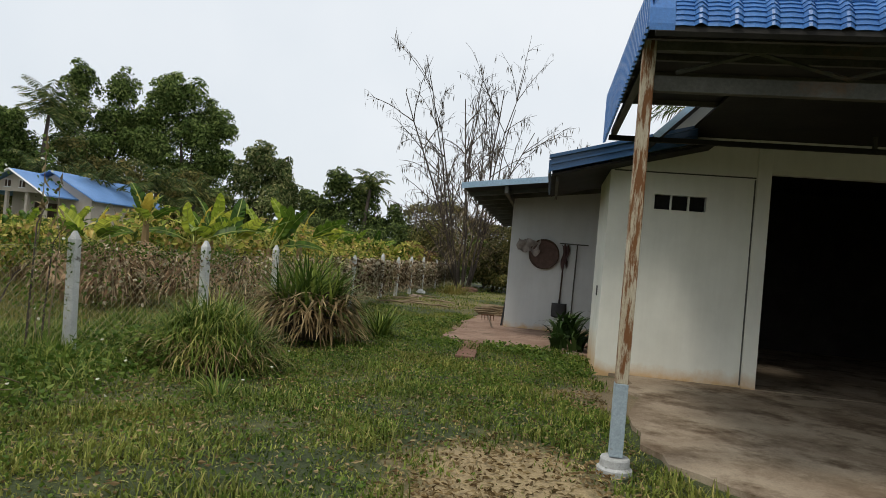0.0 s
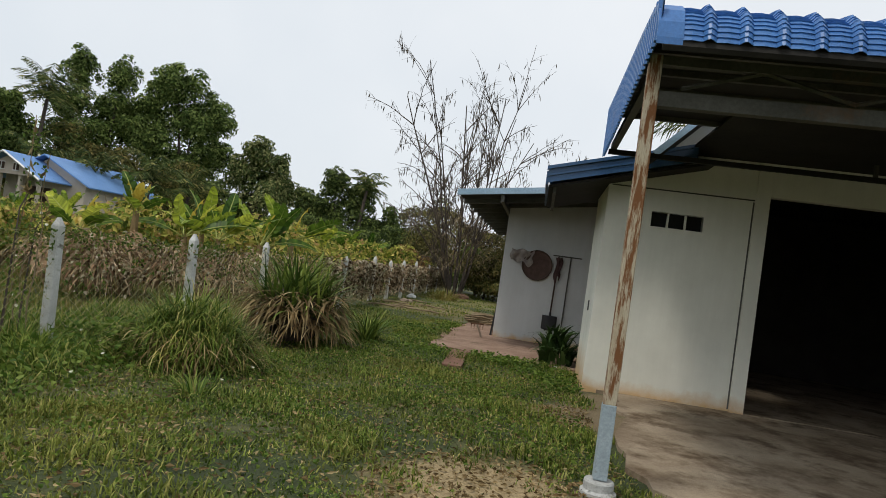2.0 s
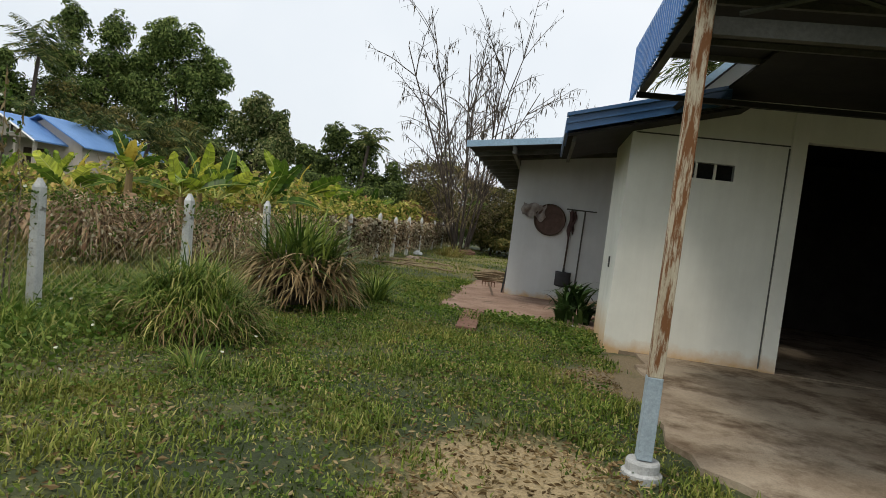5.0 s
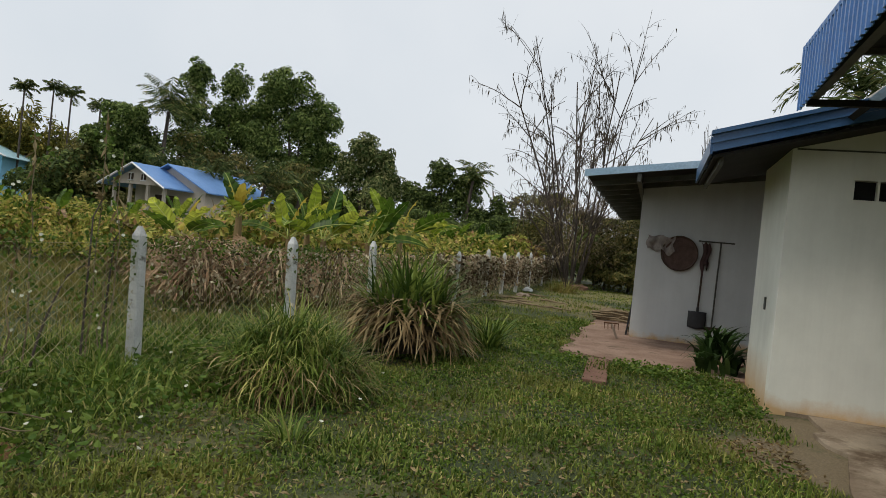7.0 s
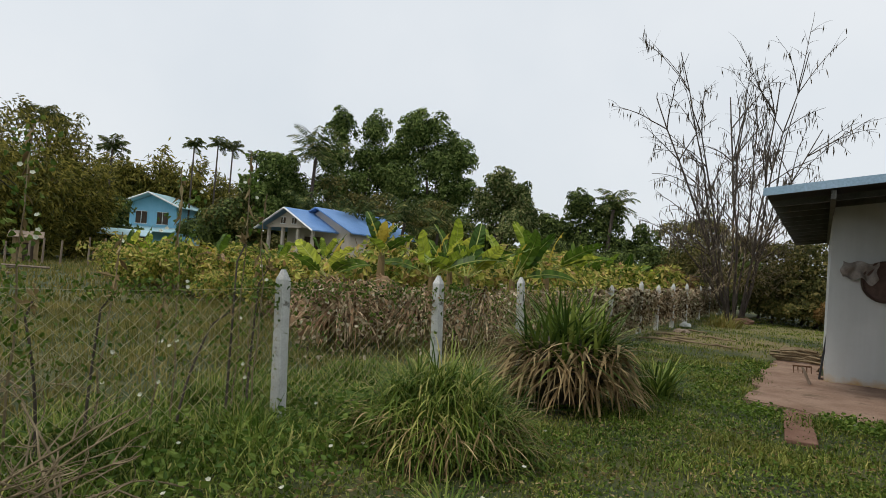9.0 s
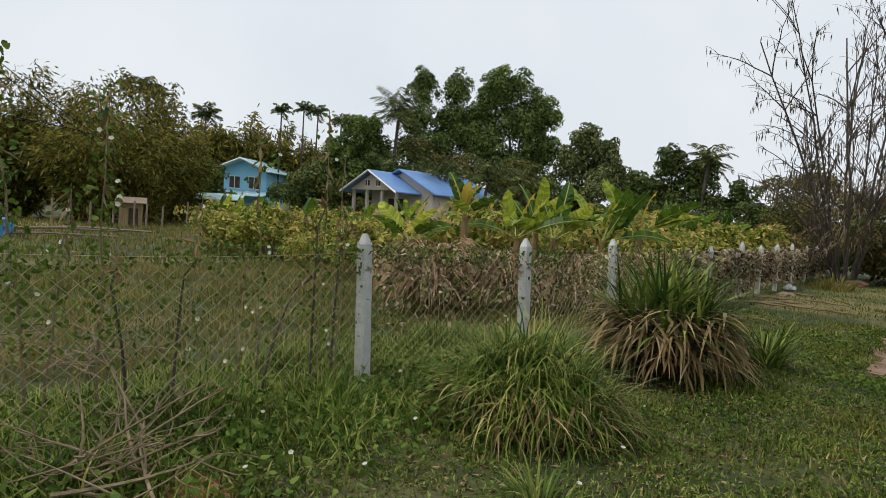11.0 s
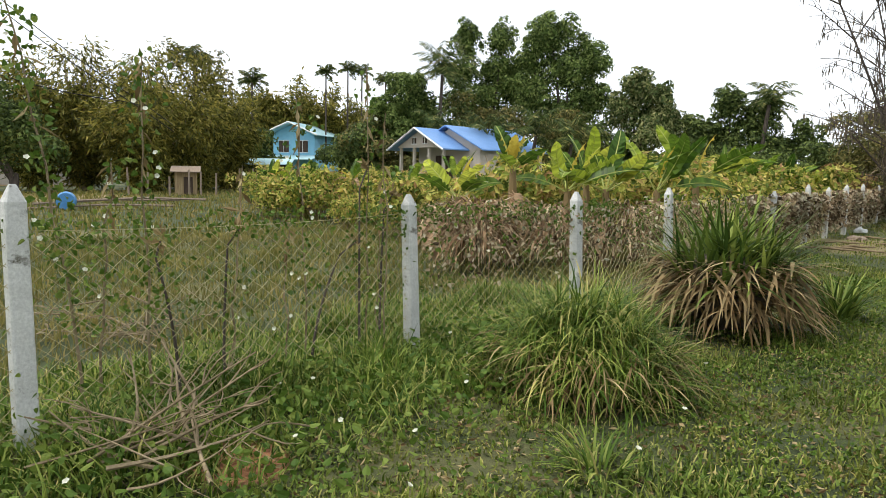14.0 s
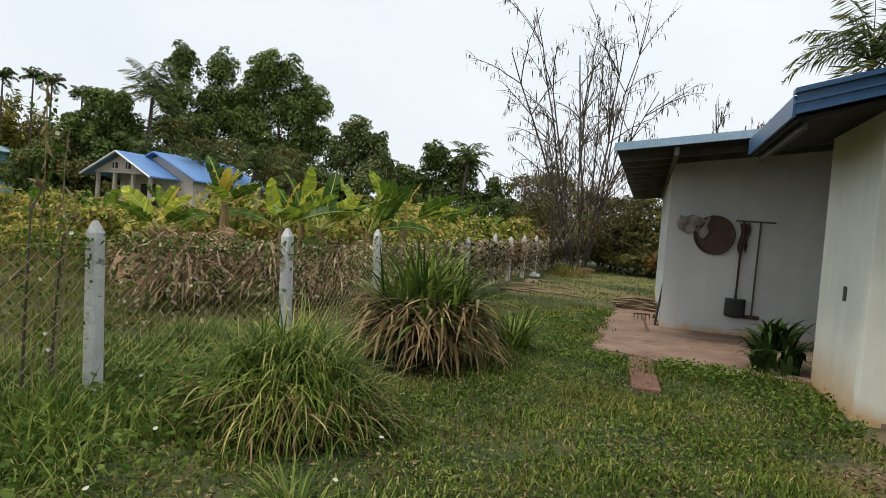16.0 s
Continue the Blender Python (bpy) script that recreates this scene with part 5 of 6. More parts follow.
for x, y, h, lx, ly, n, fl in ((-4.3, 3.95, 2.35, -0.1, -0.25, 150, 6), (-4.35, 4.35, 2.1, 0.1, -0.05, 120, 7), (-4.5, 4.1, 1.5, 0.1, 0.1, 60, 4), (-4.3, 5.45, 2.0, -0.1, 0.02, 60, 8), (-4.3, 6.05, 2.25, 0.05, -0.05, 70, 3), (-4.0, 5.95, 1.9, -0.05, 0.05, 14, 2),
                              (-4.35, 4.9, 1.5, 0.0, 0.1, 14, 3), (-4.2, 5.2, 1.2, -0.05, 0.1, 10, 2), (-4.35, 6.2, 1.35, 0, 0.05, 14, 2), (-4.4, 3.2, 1.6, 0.05, 0.05, 50, 3), (-4.3, 2.4, 1.4, 0, 0.1, 30, 2)):
    vine_stalk((x, y, 0), h, (lx, ly), rv, n, True, fl)

# young banana suckers and weeds poking out of the bushes
rs = np.random.default_rng(131)
SUCKER = [data_of("leaf", *banana_leaf(0.8, 0.2, rs, 1.3, 0.6), M_BANANA), data_of("leaf", *banana_leaf(0.7, 0.17, rs, 1.0, 1.2), M_BANANA), data_of("leaf", *banana_leaf(0.6, 0.14, rs, 1.1, 1.3), M_BANANAYELLOW), data_of("leaf", *banana_leaf(0.7, 0.14, rs, 0.6, 1.9), M_BANANADRY)]
for i in range(80):
    k = rs.uniform(0, len(ROW) - 1.01)
    a, f = int(k), k - int(k)
    x, y = ROW[a][0] + (ROW[a + 1][0] - ROW[a][0]) * f - rs.uniform(0, 3), ROW[a][1] + (ROW[a + 1][1] - ROW[a][1]) * f + rs.uniform(0, 3)
    s = thing("banana_sucker", "young banana shoot among the bushes", "banana plant", (x, y, 0), "banana suckers")
    h = rs.uniform(0.5, 1.25)
    part("stem", tube([(0, 0, -0.1), (0, 0.02, h)], [0.05, 0.03], 6), M_STRAW, s)
    for j in range(6):
        o = part("leaf", SUCKER[rs.choice(4, p=[0.34, 0.26, 0.15, 0.25])], M_BANANA, s)
        o.matrix_local = pose(0, 0, h * 0.95, rs.uniform(-20, 20), 0, j * 137.5 + rs.uniform(-30, 30))

# ---- far houses ----


def lump(w, d, h, seed, name_noise=5):
    bm = bmesh.new()
    bmesh.ops.create_icosphere(bm, subdivisions=3, radius=1.0)
    for v in bm.verts:
        q = v.co.copy()
        v.co *= 1 + 0.35 * noise.noise(q * 1.7 + Vector((seed, 0, 0))) + 0.12 * noise.noise(q * name_noise)
        v.co.x, v.co.y, v.co.z = v.co.x * w, v.co.y * d, max(v.co.z * h, -h * 0.3) + h * 0.3
    return bm


M_CREAMWALL = plaster("cream_house_wall", (0.5, 0.43, 0.36), (0.62, 0.55, 0.47))
M_SKYWALL = plaster("sky_blue_house_wall", (0.2, 0.48, 0.66), (0.28, 0.56, 0.74))
M_BLUEROOF = surface("sunlit_blue_metal_roof", (0.13, 0.27, 0.55), (0.19, 0.35, 0.65), 0.8, 20, 0.4, bump=0.05)
M_TEALROOF = surface("pale_teal_metal_roof", (0.33, 0.53, 0.58), (0.45, 0.64, 0.68), 0.8, 20, 0.4, bump=0.05)
M_WHITEPAINT = surface("white_gloss_paint", (0.7, 0.7, 0.68), (0.8, 0.8, 0.78), 2, 30, 0.5, bump=0.05)
M_DARKWOOD = surface("dark_stained_wood", (0.05, 0.035, 0.025), (0.1, 0.07, 0.05), 3, 40, 0.7, bump=0.2, stretch=(4, 4, 0.5))
M_OLDWOOD = surface("weathered_boards", (0.2, 0.15, 0.11), (0.33, 0.26, 0.2), 3, 40, 0.9, bump=0.3, stretch=(4, 4, 0.5))
M_STRAWBOARD = surface("sun_bleached_brown_boards", (0.24, 0.17, 0.09), (0.42, 0.32, 0.18), 3, 30, 0.9, bump=0.3, stretch=(4, 4, 0.5))
M_WOVEN = surface("woven_brown_bamboo", (0.085, 0.055, 0.045), (0.13, 0.085, 0.07), 12, 120, 0.85, bump=0.5)
M_RAG = surface("faded_grey_brown_cloth", (0.2, 0.17, 0.15), (0.36, 0.32, 0.29), 9, 80, 0.95, bump=0.4)
M_BLACK = surface("black_scuffed_plastic", (0.012, 0.012, 0.013), (0.03, 0.03, 0.032), 6, 50, 0.5, bump=0.1)
M_DARKRAG = surface("dark_maroon_cloth", (0.05, 0.03, 0.03), (0.1, 0.06, 0.055), 8, 60, 0.95, bump=0.3)
M_RUSTY = surface("rusty_iron", (0.09, 0.045, 0.025), (0.17, 0.09, 0.05), 9, 70, 0.85, bump=0.4)
M_BAG = surface("crumpled_white_sack", (0.6, 0.6, 0.58), (0.8, 0.8, 0.78), 8, 60, 0.7, bump=0.3)
M_BARREL = surface("blue_plastic_barrel", (0.05, 0.2, 0.45), (0.08, 0.28, 0.55), 4, 40, 0.45, bump=0.05)
M_CABLE = surface("black_cable", (0.02, 0.02, 0.02), (0.03, 0.03, 0.03), 4, 40, 0.6, bump=0)
M_REDSLAB = surface("red_brown_slab", (0.15, 0.08, 0.055), (0.24, 0.14, 0.1), 5, 60, 0.9, bump=0.4)


def gable_roof(y0, y1, half, eave, ridge, over=0.5, thick=0.08):
    s = (ridge - eave) / half
    low = eave - over * s
    return prism([(-half - over, low), (0, ridge), (half + over, low), (half + over, low + thick), (0, ridge + thick), (-half - over, low + thick)], y0 - over, y1 + over * 0.4, "y")


def far_window(x, y, z, w, h, parent, m=M_DARKWOOD):
    win = part("window", boxes(((x - w / 2, y - 0.04, z), (x + w / 2, y + 0.02, z + h))), m, parent, "dark window")
    part("window_frame", boxes(((x - w / 2 - 0.06, y - 0.06, z - 0.06), (x + w / 2 + 0.06, y - 0.02, z)), ((x - w / 2 - 0.06, y - 0.06, z + h), (x + w / 2 + 0.06, y - 0.02, z + h + 0.06)), ((x - 0.03, y - 0.06, z), (x + 0.03, y - 0.045, z + h))), M_WHITEPAINT, win)


bungalow = thing("bungalow", "cream bungalow with a bright blue metal gable roof", "house", (-31.4, 34.0, 0.4))
part("gable_panel", prism([(-2.1, 2.68), (2.1, 2.68), (2.1, 2.76), (0, 3.85), (-2.1, 2.76)], 0.5, 0.62, "y"), M_CREAMWALL, bungalow)
part("wall", prism([(-2.1, -0.7), (3.6, -0.7), (3.6, 2.75), (0.8, 4.05), (-2.1, 2.75)], 2.6, 10.0, "y"), M_CREAMWALL, bungalow)
part("porch_roof", gable_roof(0.4, 3.0, 2.2, 2.75, 3.95, 0.45), M_BLUEROOF, bungalow, "bright blue metal roof")
rf = part("roof", gable_roof(2.6, 10.0, 2.9, 2.75, 4.2), M_BLUEROOF, bungalow, "bright blue metal roof")
rf.location.x = 0.8
part("barge_board", joined([tube([(-2.65, -0.08, 2.5), (0, -0.08, 3.97)], 0.07, 4), tube([(2.65, -0.08, 2.5), (0, -0.08, 3.97)], 0.07, 4)]), M_WHITEPAINT, bungalow)
for x in (-0.5, 0.5):
    far_window(x, 0.5, 2.95, 0.35, 0.4, bungalow)
for x in (-2.0, -0.7, 0.7, 2.0):
    part("porch_column", boxes(((x - 0.09, 0.63, -0.7), (x + 0.09, 0.81, 2.7))), M_CREAMWALL, bungalow)
part("doorway", boxes(((-0.4, 2.55, -0.3), (1.2, 2.6, 2.2))), M_DARKWOOD, bungalow, "dark doorway")

cottage = thing("two_storey_house", "sky-blue two-storey house with pale teal metal roof", "house", (-61.5, 45.4, 0.5), turn=28)
part("wall", prism([(-2.5, -0.8), (2.5, -0.8), (2.5, 5.0), (0, 6.0), (-2.5, 5.0)], 0, 6.5, "y"), M_SKYWALL, cottage)
part("roof", gable_roof(-0.4, 6.6, 2.5, 5.05, 6.1, 0.9), M_TEALROOF, cottage, "pale teal metal roof")
part("barge_board", joined([tube([(-3.4, -1.32, 4.72), (0, -1.32, 6.12)], 0.09, 4), tube([(3.4, -1.32, 4.72), (0, -1.32, 6.12)], 0.09, 4)]), M_WHITEPAINT, cottage)
for x in (-1.2, 1.1):
    far_window(x, 0, 2.9, 1.2, 1.25, cottage)
part("porch_roof", prism([(-2.8, 2.0), (-0.1, 2.5), (-0.1, 2.58), (-2.8, 2.08)], -3.0, 3.4, "x"), M_TEALROOF, cottage)
leanto = thing("lean_to_shed", "open lean-to shed with pale teal metal roof", "shed", (-41.6, 29.3, 0), turn=52)
part("roof", prism([(-2, 1.75), (2, 2.2), (2, 2.26), (-2, 1.81)], -1.7, 1.7, "x"), M_TEALROOF, leanto)
for x in (-1.5, 0, 1.5):
    part("post", boxes(((x - 0.07, -1.9, -0.2), (x + 0.07, -1.75, 1.75))), M_OLDWOOD, leanto)
part("back_wall", boxes(((-1.6, 1.9, -0.2), (1.6, 2.0, 2.15))), M_DARKWOOD, leanto)
hut = thing("field_hut", "small brown shed with a rusty sheet roof", "shed", (-33.7, 19.1, 0), turn=62)
part("wall", boxes(((-0.55, 0, -0.1), (0.55, 1.0, 1.25))), M_STRAWBOARD, hut)
part("doorway", boxes(((-0.1, -0.03, 0), (0.35, 0.02, 0.95))), M_DARKWOOD, hut, "dark doorway")
part("roof", prism([(-0.4, 1.2), (1.3, 1.5), (1.3, 1.54), (-0.4, 1.24)], -0.75, 0.75, "x"), M_OLDWOOD, hut)
grey_shed = thing("grey_shed", "distant low grey-roofed building", "house", (-52.0, 17.6, 0), turn=72)
part("wall", boxes(((-3, 0, -0.2), (3, 3, 2.2))), M_CREAMWALL, grey_shed)
part("roof", gable_roof(-0.3, 3.3, 3, 2.1, 3.2), M_PLINTH, grey_shed)

# rough pole fence across the field
field_fence = thing("pole_fence", "rough field fence of weathered wooden poles", "fence", (0, 0, 0))
rp = random.Random(3)
for i in range(18):
    f = i / 17
    x, y = -34.0 + f * 4.0 + rp.uniform(-0.2, 0.2), 15.5 + f * 14 + rp.uniform(-0.2, 0.2)
    part("pole", tube([(x, y, -0.2), (x + rp.uniform(-0.1, 0.1), y, rp.uniform(0.9, 1.5))], [0.06, 0.045], 5), M_OLDWOOD, field_fence)

# overhead cables
for a, b in (((-31.6, 9.9, 8.1), (-30.0, 15.5, 3.9)), ((-31.6, 10.2, 8.3), (-30.0, 15.5, 4.2)), ((-31.5, 10.0, 5.1), (-30.3, 14.6, 4.3))):
    a, b = Vector(a), Vector(b)
    d = b - a
    f = np.linspace(-1.0, 1.2, 14)
    P = np.array(a)[None] + np.array(d)[None] * f[:, None]
    P[:, 2] -= 0.15 * np.sin(np.clip(f, 0, 1) * math.pi)
    tagged(part("power_cable", tube(P, 0.018, 4), M_CABLE), "black overhead power cable against the sky", "cable", "overhead cables")

utility_pole = thing("utility_pole", "grey concrete utility pole carrying overhead cables", "pole", (-32.2, 4.4, 0))
part("shaft", tube([(0, 0, -0.3), (0, 0, 10.5)], [0.16, 0.1], 8), M_PLINTH, utility_pole)
part("crossarm", boxes(((-0.7, -0.05, 9.6), (0.7, 0.05, 9.72))), M_PLINTH, utility_pole)
shard = thing("white_shard", "broken white crockery piece lying by the slab", "debris", (1.68, 4.35, 0.0), turn=30)
part("piece", lump(0.035, 0.022, 0.012, 2), M_BAG, shard)

# ---- things on and by the rear wall ----
WY = 13.855
basket = thing("winnowing_basket", "round flat brown woven basket hung on the wall", "basket", (0.6, WY - 0.03, 1.58))


def basket_tray(r):
    bm = bmesh.new()
    rings = [(0, -0.012), (r * 0.5, -0.012), (r * 0.9, -0.016), (r * 0.96, -0.04), (r, -0.04), (r, 0.02), (0, 0.02)]
    vs = [bm.verts.new((q, y, 0)) for q, y in rings]
    es = [bm.edges.new((a, b)) for a, b in zip(vs, vs[1:])]
    bmesh.ops.spin(bm, geom=vs + es, cent=(0, 0, 0), axis=(0, 1, 0), angle=2 * math.pi, steps=40)
    bmesh.ops.remove_doubles(bm, verts=bm.verts, dist=1e-4)
    return bm


part("tray", basket_tray(0.3), M_WOVEN, basket)
ring = np.linspace(0, 2 * math.pi, 33)
part("rim", tube(np.stack([0.3 * np.cos(ring), np.full(33, -0.03), 0.3 * np.sin(ring)], 1), 0.014, 6), M_DARKWOOD, basket)


def cloth(w, h, nx, nz, seed, ragged=0.35, puff=0.04):
    """A crumpled hanging rag in the xz plane, with a ragged lower edge and thickness."""
    r = np.random.default_rng(seed)
    ph = r.uniform(0, 6.28, 6)
    V, F = [], []
    for back in (0, 1):
        for i in range(nx + 1):
            f = i / nx
            hh = h * (1 - ragged * (0.5 + 0.5 * math.sin(f * 9 + ph[0]) * math.sin(f * 4 + ph[1])))
            for j in range(nz + 1):
                g = j / nz
                y = -puff * (1 + math.sin(f * 14 + ph[2] + g * 2) * 0.6 + math.sin(g * 8 + f * 5 + ph[3]) * 0.4)
                V.append((w * (f - 0.5) + 0.02 * math.sin(g * 7 + ph[4]), (y if not back else -0.004), -hh * g + 0.02 * math.sin(f * 11 + ph[5])))
    m = (nx + 1) * (nz + 1)
    for i in range(nx):
        for j in range(nz):
            k = i * (nz + 1) + j
            F.append((k, k + 1, k + nz + 2, k + nz + 1))
            F.append((m + k, m + k + nz + 1, m + k + nz + 2, m + k + 1))
    return np.array(V), np.array(F)


rag = thing("hanging_rag", "crumpled grey-brown cloth hung on the wall", "cloth", (0.27, WY - 0.035, 1.86))
part("fabric", cloth(0.46, 0.33, 22, 12, 3), M_RAG, rag, smooth=True)
rack = thing("wall_rack", "thin pale wooden rail with hooks on the wall", "rack", (1.2, WY, 1.83))
part("rail", boxes(((-0.3, -0.02, -0.012), (0.28, 0, 0.012))), M_STEEL, rack)
for i in range(8):
    part("hook", tube([(-0.27 + i * 0.075, -0.02, 0), (-0.27 + i * 0.075, -0.045, -0.01), (-0.27 + i * 0.075, -0.045, 0.015)], 0.004, 4), M_STEEL, rack)
shovel = thing("shovel", "black shovel hung blade-down on the wall", "shovel", (0.99, WY - 0.04, 0.32))
part("handle", tube([(0.0, 0, 0.25), (0.01, 0, 0.8), (0.02, 0, 1.49)], 0.016, 8), M_DARKWOOD, shovel)
blade = bmesh.new()
bmesh.ops.create_grid(blade, x_segments=8, y_segments=8, size=0.5, matrix=Matrix.Translation((0, 0, 0.14)) @ Matrix.Rotation(math.pi / 2, 4, "X") @ Matrix.Diagonal((0.3, 0.29, 1, 1)))
for v in blade.verts:
    v.co.y += 0.9 * v.co.x ** 2 - 0.05
    if v.co.z < 0.05:
        v.co.z += 1.1 * v.co.x ** 2 - 0.012
bmesh.ops.solidify(blade, geom=blade.faces[:], thickness=0.012)
part("blade", blade, M_BLACK, shovel, smooth=True)
part("socket", tube([(0, -0.02, 0.2), (0, -0.01, 0.36)], [0.03, 0.02], 8), M_BLACK, shovel)
darkrag = thing("dark_rag", "dark maroon rag hung over the shovel handle", "cloth", (1.03, WY - 0.06, 1.8))
part("fabric", cloth(0.13, 0.62, 10, 16, 8, 0.5, 0.02), M_DARKRAG, darkrag, smooth=True)
hoe = thing("long_hoe", "long thin dark-handled hoe hung on the wall", "tool", (1.24, WY - 0.03, 0.33))
part("handle", tube([(0.0, 0, 0.0), (0.01, 0, 0.8), (0.02, 0, 1.5)], 0.013, 8), M_STEEL, hoe)
part("head", boxes(((-0.12, -0.015, -0.03), (0.12, 0.005, 0.03)), bevel=0.005), M_DARKWOOD, hoe)
board = thing("leaning_board", "dark board leaning on the house corner", "board", (-0.17, 14.1, 0.016), turn=0)
bd = part("plank", boxes(((-0.015, -0.12, 0), (0.015, 0.12, 0.75)), bevel=0.004), M_BLACK, board)
bd.rotation_euler = (0, radians(6), 0)
slab2 = thing("stepping_slab", "red-brown flat slab laid from the patio onto the lawn", "slab", (-0.33, 9.85, 0.0), turn=3)
part("slab", boxes(((-0.135, -0.8, -0.06), (0.135, 0.8, 0.02)), bevel=0.01), M_REDSLAB, slab2)
pile = thing("wood_pile", "untidy pile of pale sticks and boards on the patio", "wood pile", (-0.5, 16.2, 0.016))
rw = random.Random(9)
for i in range(14):
    a = rw.uniform(-0.5, 0.5)
    L, z = rw.uniform(0.3, 0.55), 0.03 + i * 0.016
    part("stick", tube([(-L * math.cos(a), -L * math.sin(a), z), (0, rw.uniform(-0.05, 0.05), z + 0.02), (L * math.cos(a), L * math.sin(a), z)], rw.uniform(0.015, 0.03), 5), M_TWIG, pile)
fork = thing("garden_fork", "short rusty garden fork leaning on the patio", "garden fork", (-0.3, 13.2, 0.016), turn=20)
part("handle", tube([(0.02, 0, 0.0), (-0.03, 0.02, 0.12), (-0.08, 0.05, 0.24)], [0.022, 0.02, 0.018], 6), M_OLDWOOD, fork)
part("crossbar", tube([(0.05, 0.05, 0.25), (-0.21, 0.05, 0.25)], 0.012, 5), M_RUSTY, fork)
for i in range(5):
    part("tine", tube([(0.04 - i * 0.06, 0.05, 0.25), (0.04 - i * 0.06, 0.045, 0.2), (0.04 - i * 0.06, 0.02, 0.15)], [0.009, 0.008, 0.004], 5), M_RUSTY, fork)

sack = thing("white_sack", "crumpled white sack lying by the far fence", "sack", (-3.75, 23.2, 0), turn=20)
part("sack_body", lump(0.16, 0.11, 0.1, 4), M_BAG, sack)
for x, y, s, m, lab in ((-3.4, 20.6, 0.2, M_OLDWOOD, "grey heap of rubble on the lawn edge"), (-2.6, 28.2, 0.35, M_REDSLAB, "small reddish earth mound on the lawn")):
    t = thing("rubble_heap", lab, "rubble", (x, y, -0.02))
    part("heap", lump(s, s * 0.8, s * 0.5, x), m, t)
for x, y, a, L in ((-3.3, 17.6, 10, 0.8), (-2.9, 17.9, -15, 0.9), (-2.0, 17.6, -5, 0.7), (-3.4, 19.3, 30, 0.7), (-2.4, 19.6, -20, 0.8), (-3.2, 21.3, 5, 0.6), (-3.0, 18.5, 40, 0.6)):
    lg = thing("dead_branch", "pale dead branch lying on the lawn", "branch", (x, y, 0.0), turn=a)
    part("wood", tube([(-L * 0.6, 0, 0.02), (-L * 0.2, 0.06, 0.04), (L * 0.2, -0.04, 0.03), (L * 0.6, 0.03, 0.02)], [0.014, 0.03, 0.026, 0.012], 6), M_TWIG, lg)
barrel = thing("blue_barrel", "small blue plastic barrel lying in the field", "barrel", (-24.0, 10.2, 0.28), turn=70)
bb = part("drum", plinth_shape(0.3, 0.29, 0.7, -0.35), M_BARREL, barrel)
bb.rotation_euler = (radians(90), 0, 0)
for i, (x, y, a, L) in enumerate(((-23.5, 11.2, 70, 2.2), (-24.5, 11.8, 85, 2.4), (-22.8, 12.2, 60, 2.0))):
    pl = thing("fallen_pole", "grey pole lying in the field", "pole", (x, y, 0.05 + i * 0.12), turn=a)
    part("wood", tube([(-L, 0, 0), (0, 0.05, 0.1), (L, 0, 0.05)], 0.04, 5), M_OLDWOOD, pl)

# broken stones along the apron's front edge
rub = np.random.default_rng(113)
STONES = []
for i in range(3):
    me = bpy.data.meshes.new("stone")
    bm = lump(1.0, 0.8, 0.6, 20 + i)
    bm.to_mesh(me)
    bm.free()
    me.materials.append((M_PLINTH, M_PATIO, M_CONCRETE)[i])
    STONES.append(me)
for i in range(46):
    f = rub.random()
    x, y = -0.85 + f * 2.1, 10.78 - 0.2 * f + rub.normal(0, 0.07)
    st = tagged(part("stone", STONES[rub.integers(3)], M_PLINTH), "small broken stone at the patio edge", "stone", "stones along the patio edge")
    r = rub.uniform(0.012, 0.04)
    st.matrix_world = pose(x, y, float(height(x, y)) + 0.01, 0, 0, rub.uniform(0, 360)) @ Matrix.Diagonal((r, r, r, 1))

# ---- brush pile of cut branches at the fence foot ----
rk = np.random.default_rng(97)


def brush_pile(at, n, length, r, label, rng, flat=0.3):
    ob = thing("brush_pile", label, "branch pile", at)
    for i in range(n):
        a = rng.uniform(0, 6.28)
        tilt = rng.uniform(0.05, flat)
        d = np.array([math.cos(a), math.sin(a), tilt])
        L = rng.uniform(0.5, 1.0) * length
        p0 = np.array([rng.normal(0, length * 0.3), rng.normal(0, length * 0.22), rng.uniform(0.0, 0.08)]) - d * L * 0.3
        p0[2] = max(p0[2], 0.0)
        f = np.linspace(0, 1, 7)[:, None]
        P = p0 + d * L * f + np.sin(f * rng.uniform(2, 5)) * rng.normal(0, 0.06, 3) * L
        rad = rng.uniform(0.4, 1) * r
        bits = [tube(P, np.linspace(rad, rad * 0.35, 7), 5)]
        for k in range(3):
            q = P[rng.integers(2, 6)]
            e = unit(d + rng.normal(0, 0.6, 3) + [0, 0, 0.25])
            g = np.linspace(0, 1, 5)[:, None]
            bits.append(tube(q + e * L * 0.4 * g + np.sin(g * 3) * rng.normal(0, 0.03, 3), np.linspace(rad * 0.5, rad * 0.15, 5), 4))
        part("branch", joined(bits), M_TWIG, ob)
    return ob


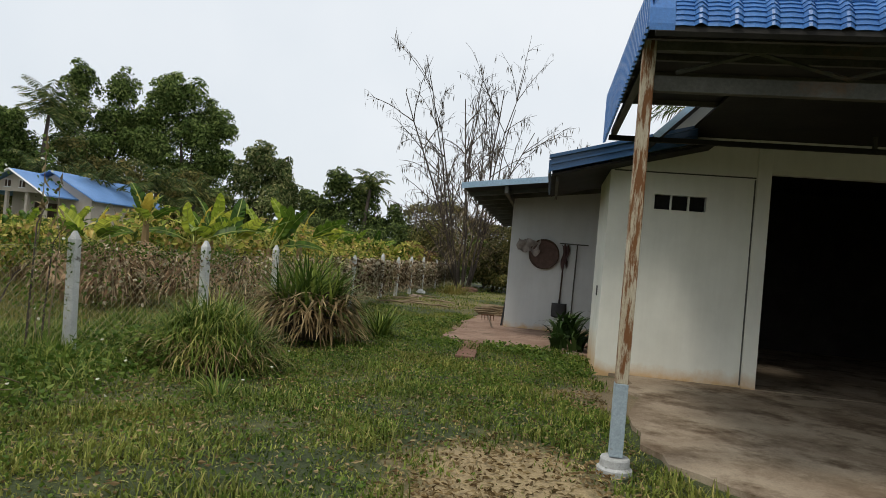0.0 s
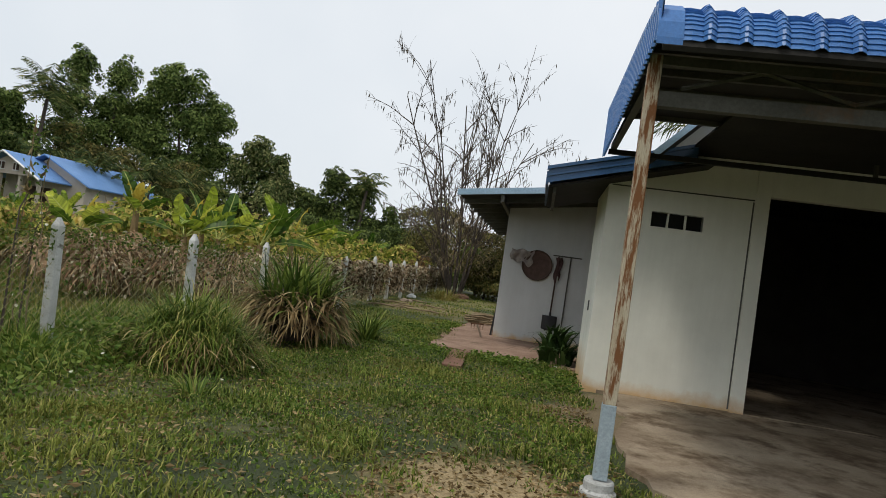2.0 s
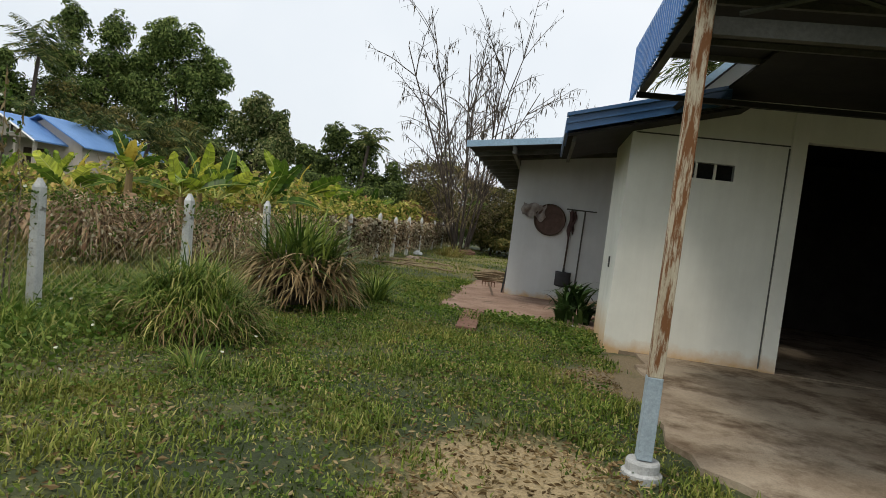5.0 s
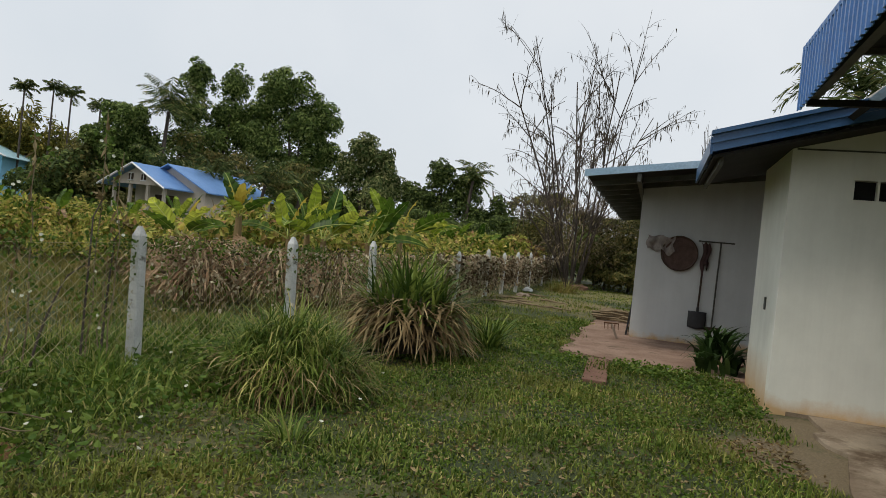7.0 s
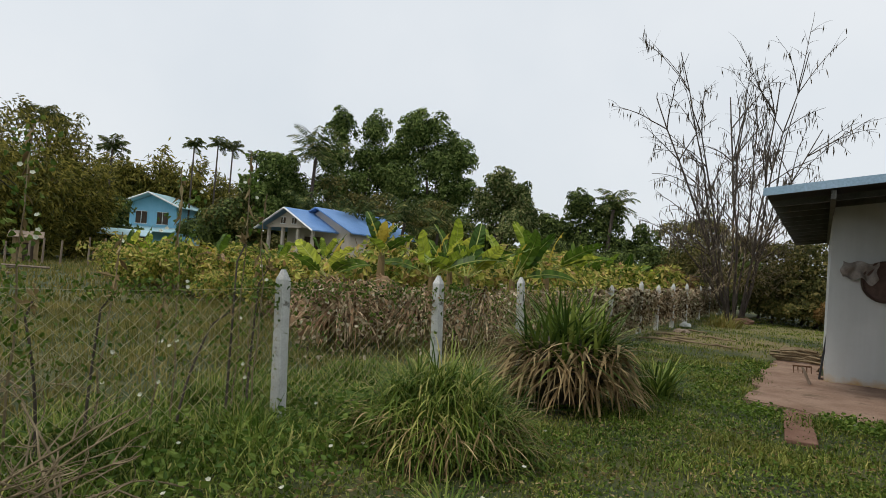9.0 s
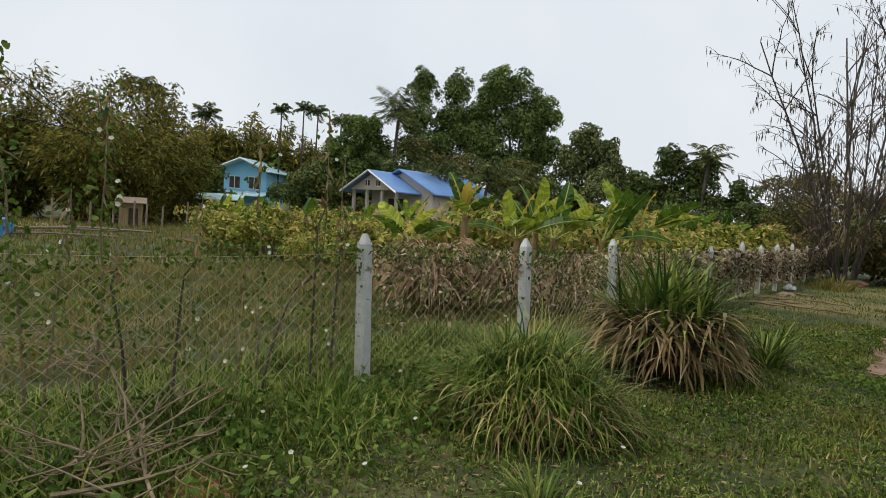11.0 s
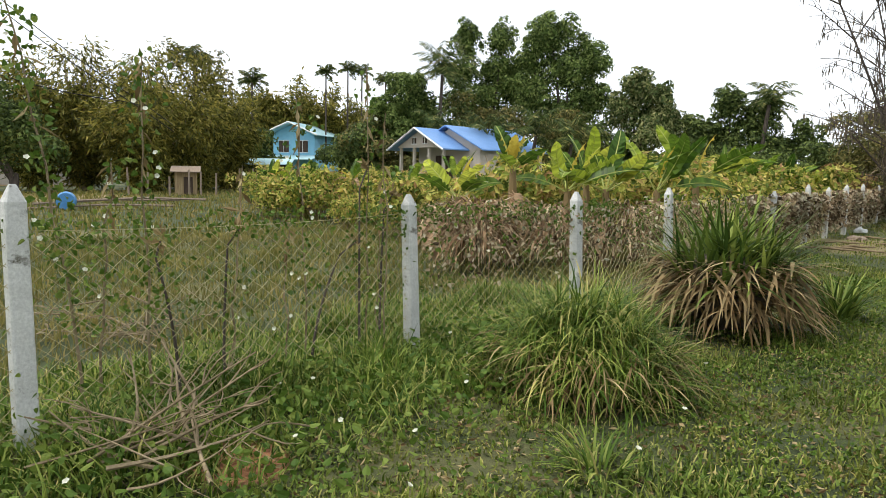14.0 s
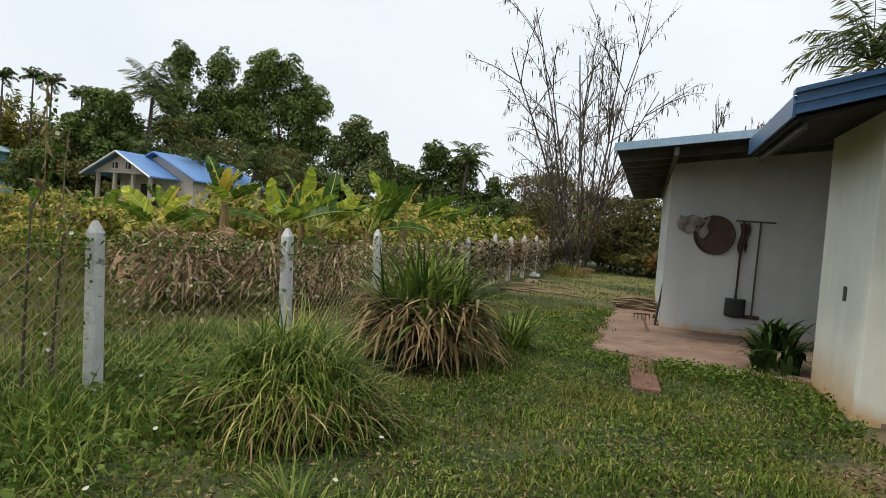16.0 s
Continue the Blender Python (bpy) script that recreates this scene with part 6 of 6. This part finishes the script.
brush_pile((-3.5, 4.1, 0.06), 26, 0.75, 0.013, "pile of bare pale cut branches at the fence foot", rk, 0.75)
brush_pile((-6.4, 5.0, 0), 22, 1.2, 0.012, "low heap of dry sticks in the meadow", rk, 0.12)

# tall dry stalks with a drooping head by the fence
for x, y, h, lx, ly in ((-4.2, 4.46, 1.05, 0.0, -0.16), (-4.22, 5.45, 0.95, 0.05, 0.3), (-4.1, 5.8, 1.5, 0.0, 0.0), (-4.15, 6.05, 1.3, 0.0, 0.05), (-4.2, 4.75, 1.1, 0, 0.06)):
    st = thing("dry_stalk", "dry brown plant stalk with a curled seed head", "plant", (x, y, 0))
    f = np.linspace(0, 1, 9)
    P = np.stack([lx * f, ly * f ** 2, h * f - 0.02], 1)
    P[-1] += [0.02, 0.06, -0.03]
    part("stalk", tube(P, np.linspace(0.012, 0.006, 9), 5), M_BARK, st)
    Q = np.repeat(P[-1:], 7, 0) + rk.normal(0, 0.015, (7, 3))
    part("seed_head", leaves(Q, rk.normal(0, 0.6, (7, 3)) + [0, -0.3, 0.1], rk.uniform(0.06, 0.12, 7), 0.035, 0.4, rk), M_STRAW, st)["kind"] = "stuff"
n = 36
FLP = lawn_points(n, -4.2, -1.6, 3.0, 7.5, rk, False)
for q in FLP:
    if q[0] < -2.2 or rk.random() < 0.25:
        o = tagged(part("wild_flower", FLOWER, M_PETAL), "tiny white flower open in the grass", "flower", "white flowers in the grass")
        o.matrix_world = pose(q[0], q[1], 0.12, rk.uniform(-40, 40), rk.uniform(-30, 30), 0)

# low woods that close the horizon
rf2 = np.random.default_rng(151)
wood_blobs = []
for i in range(64):
    a = radians(168 - i * 2.1)
    d = rf2.uniform(88, 112)
    h = rf2.uniform(2.6, 5.0)
    wood_blobs.append((d * math.cos(a), d * math.sin(a), h * 0.45, rf2.uniform(3.0, 5.0), rf2.uniform(3.0, 5.0), h * 0.6))
stuff("far_woods", crown(wood_blobs, 60000, 0.6, rf2, 8), M_TREEDARK, "low dark woods along the horizon", "trees")
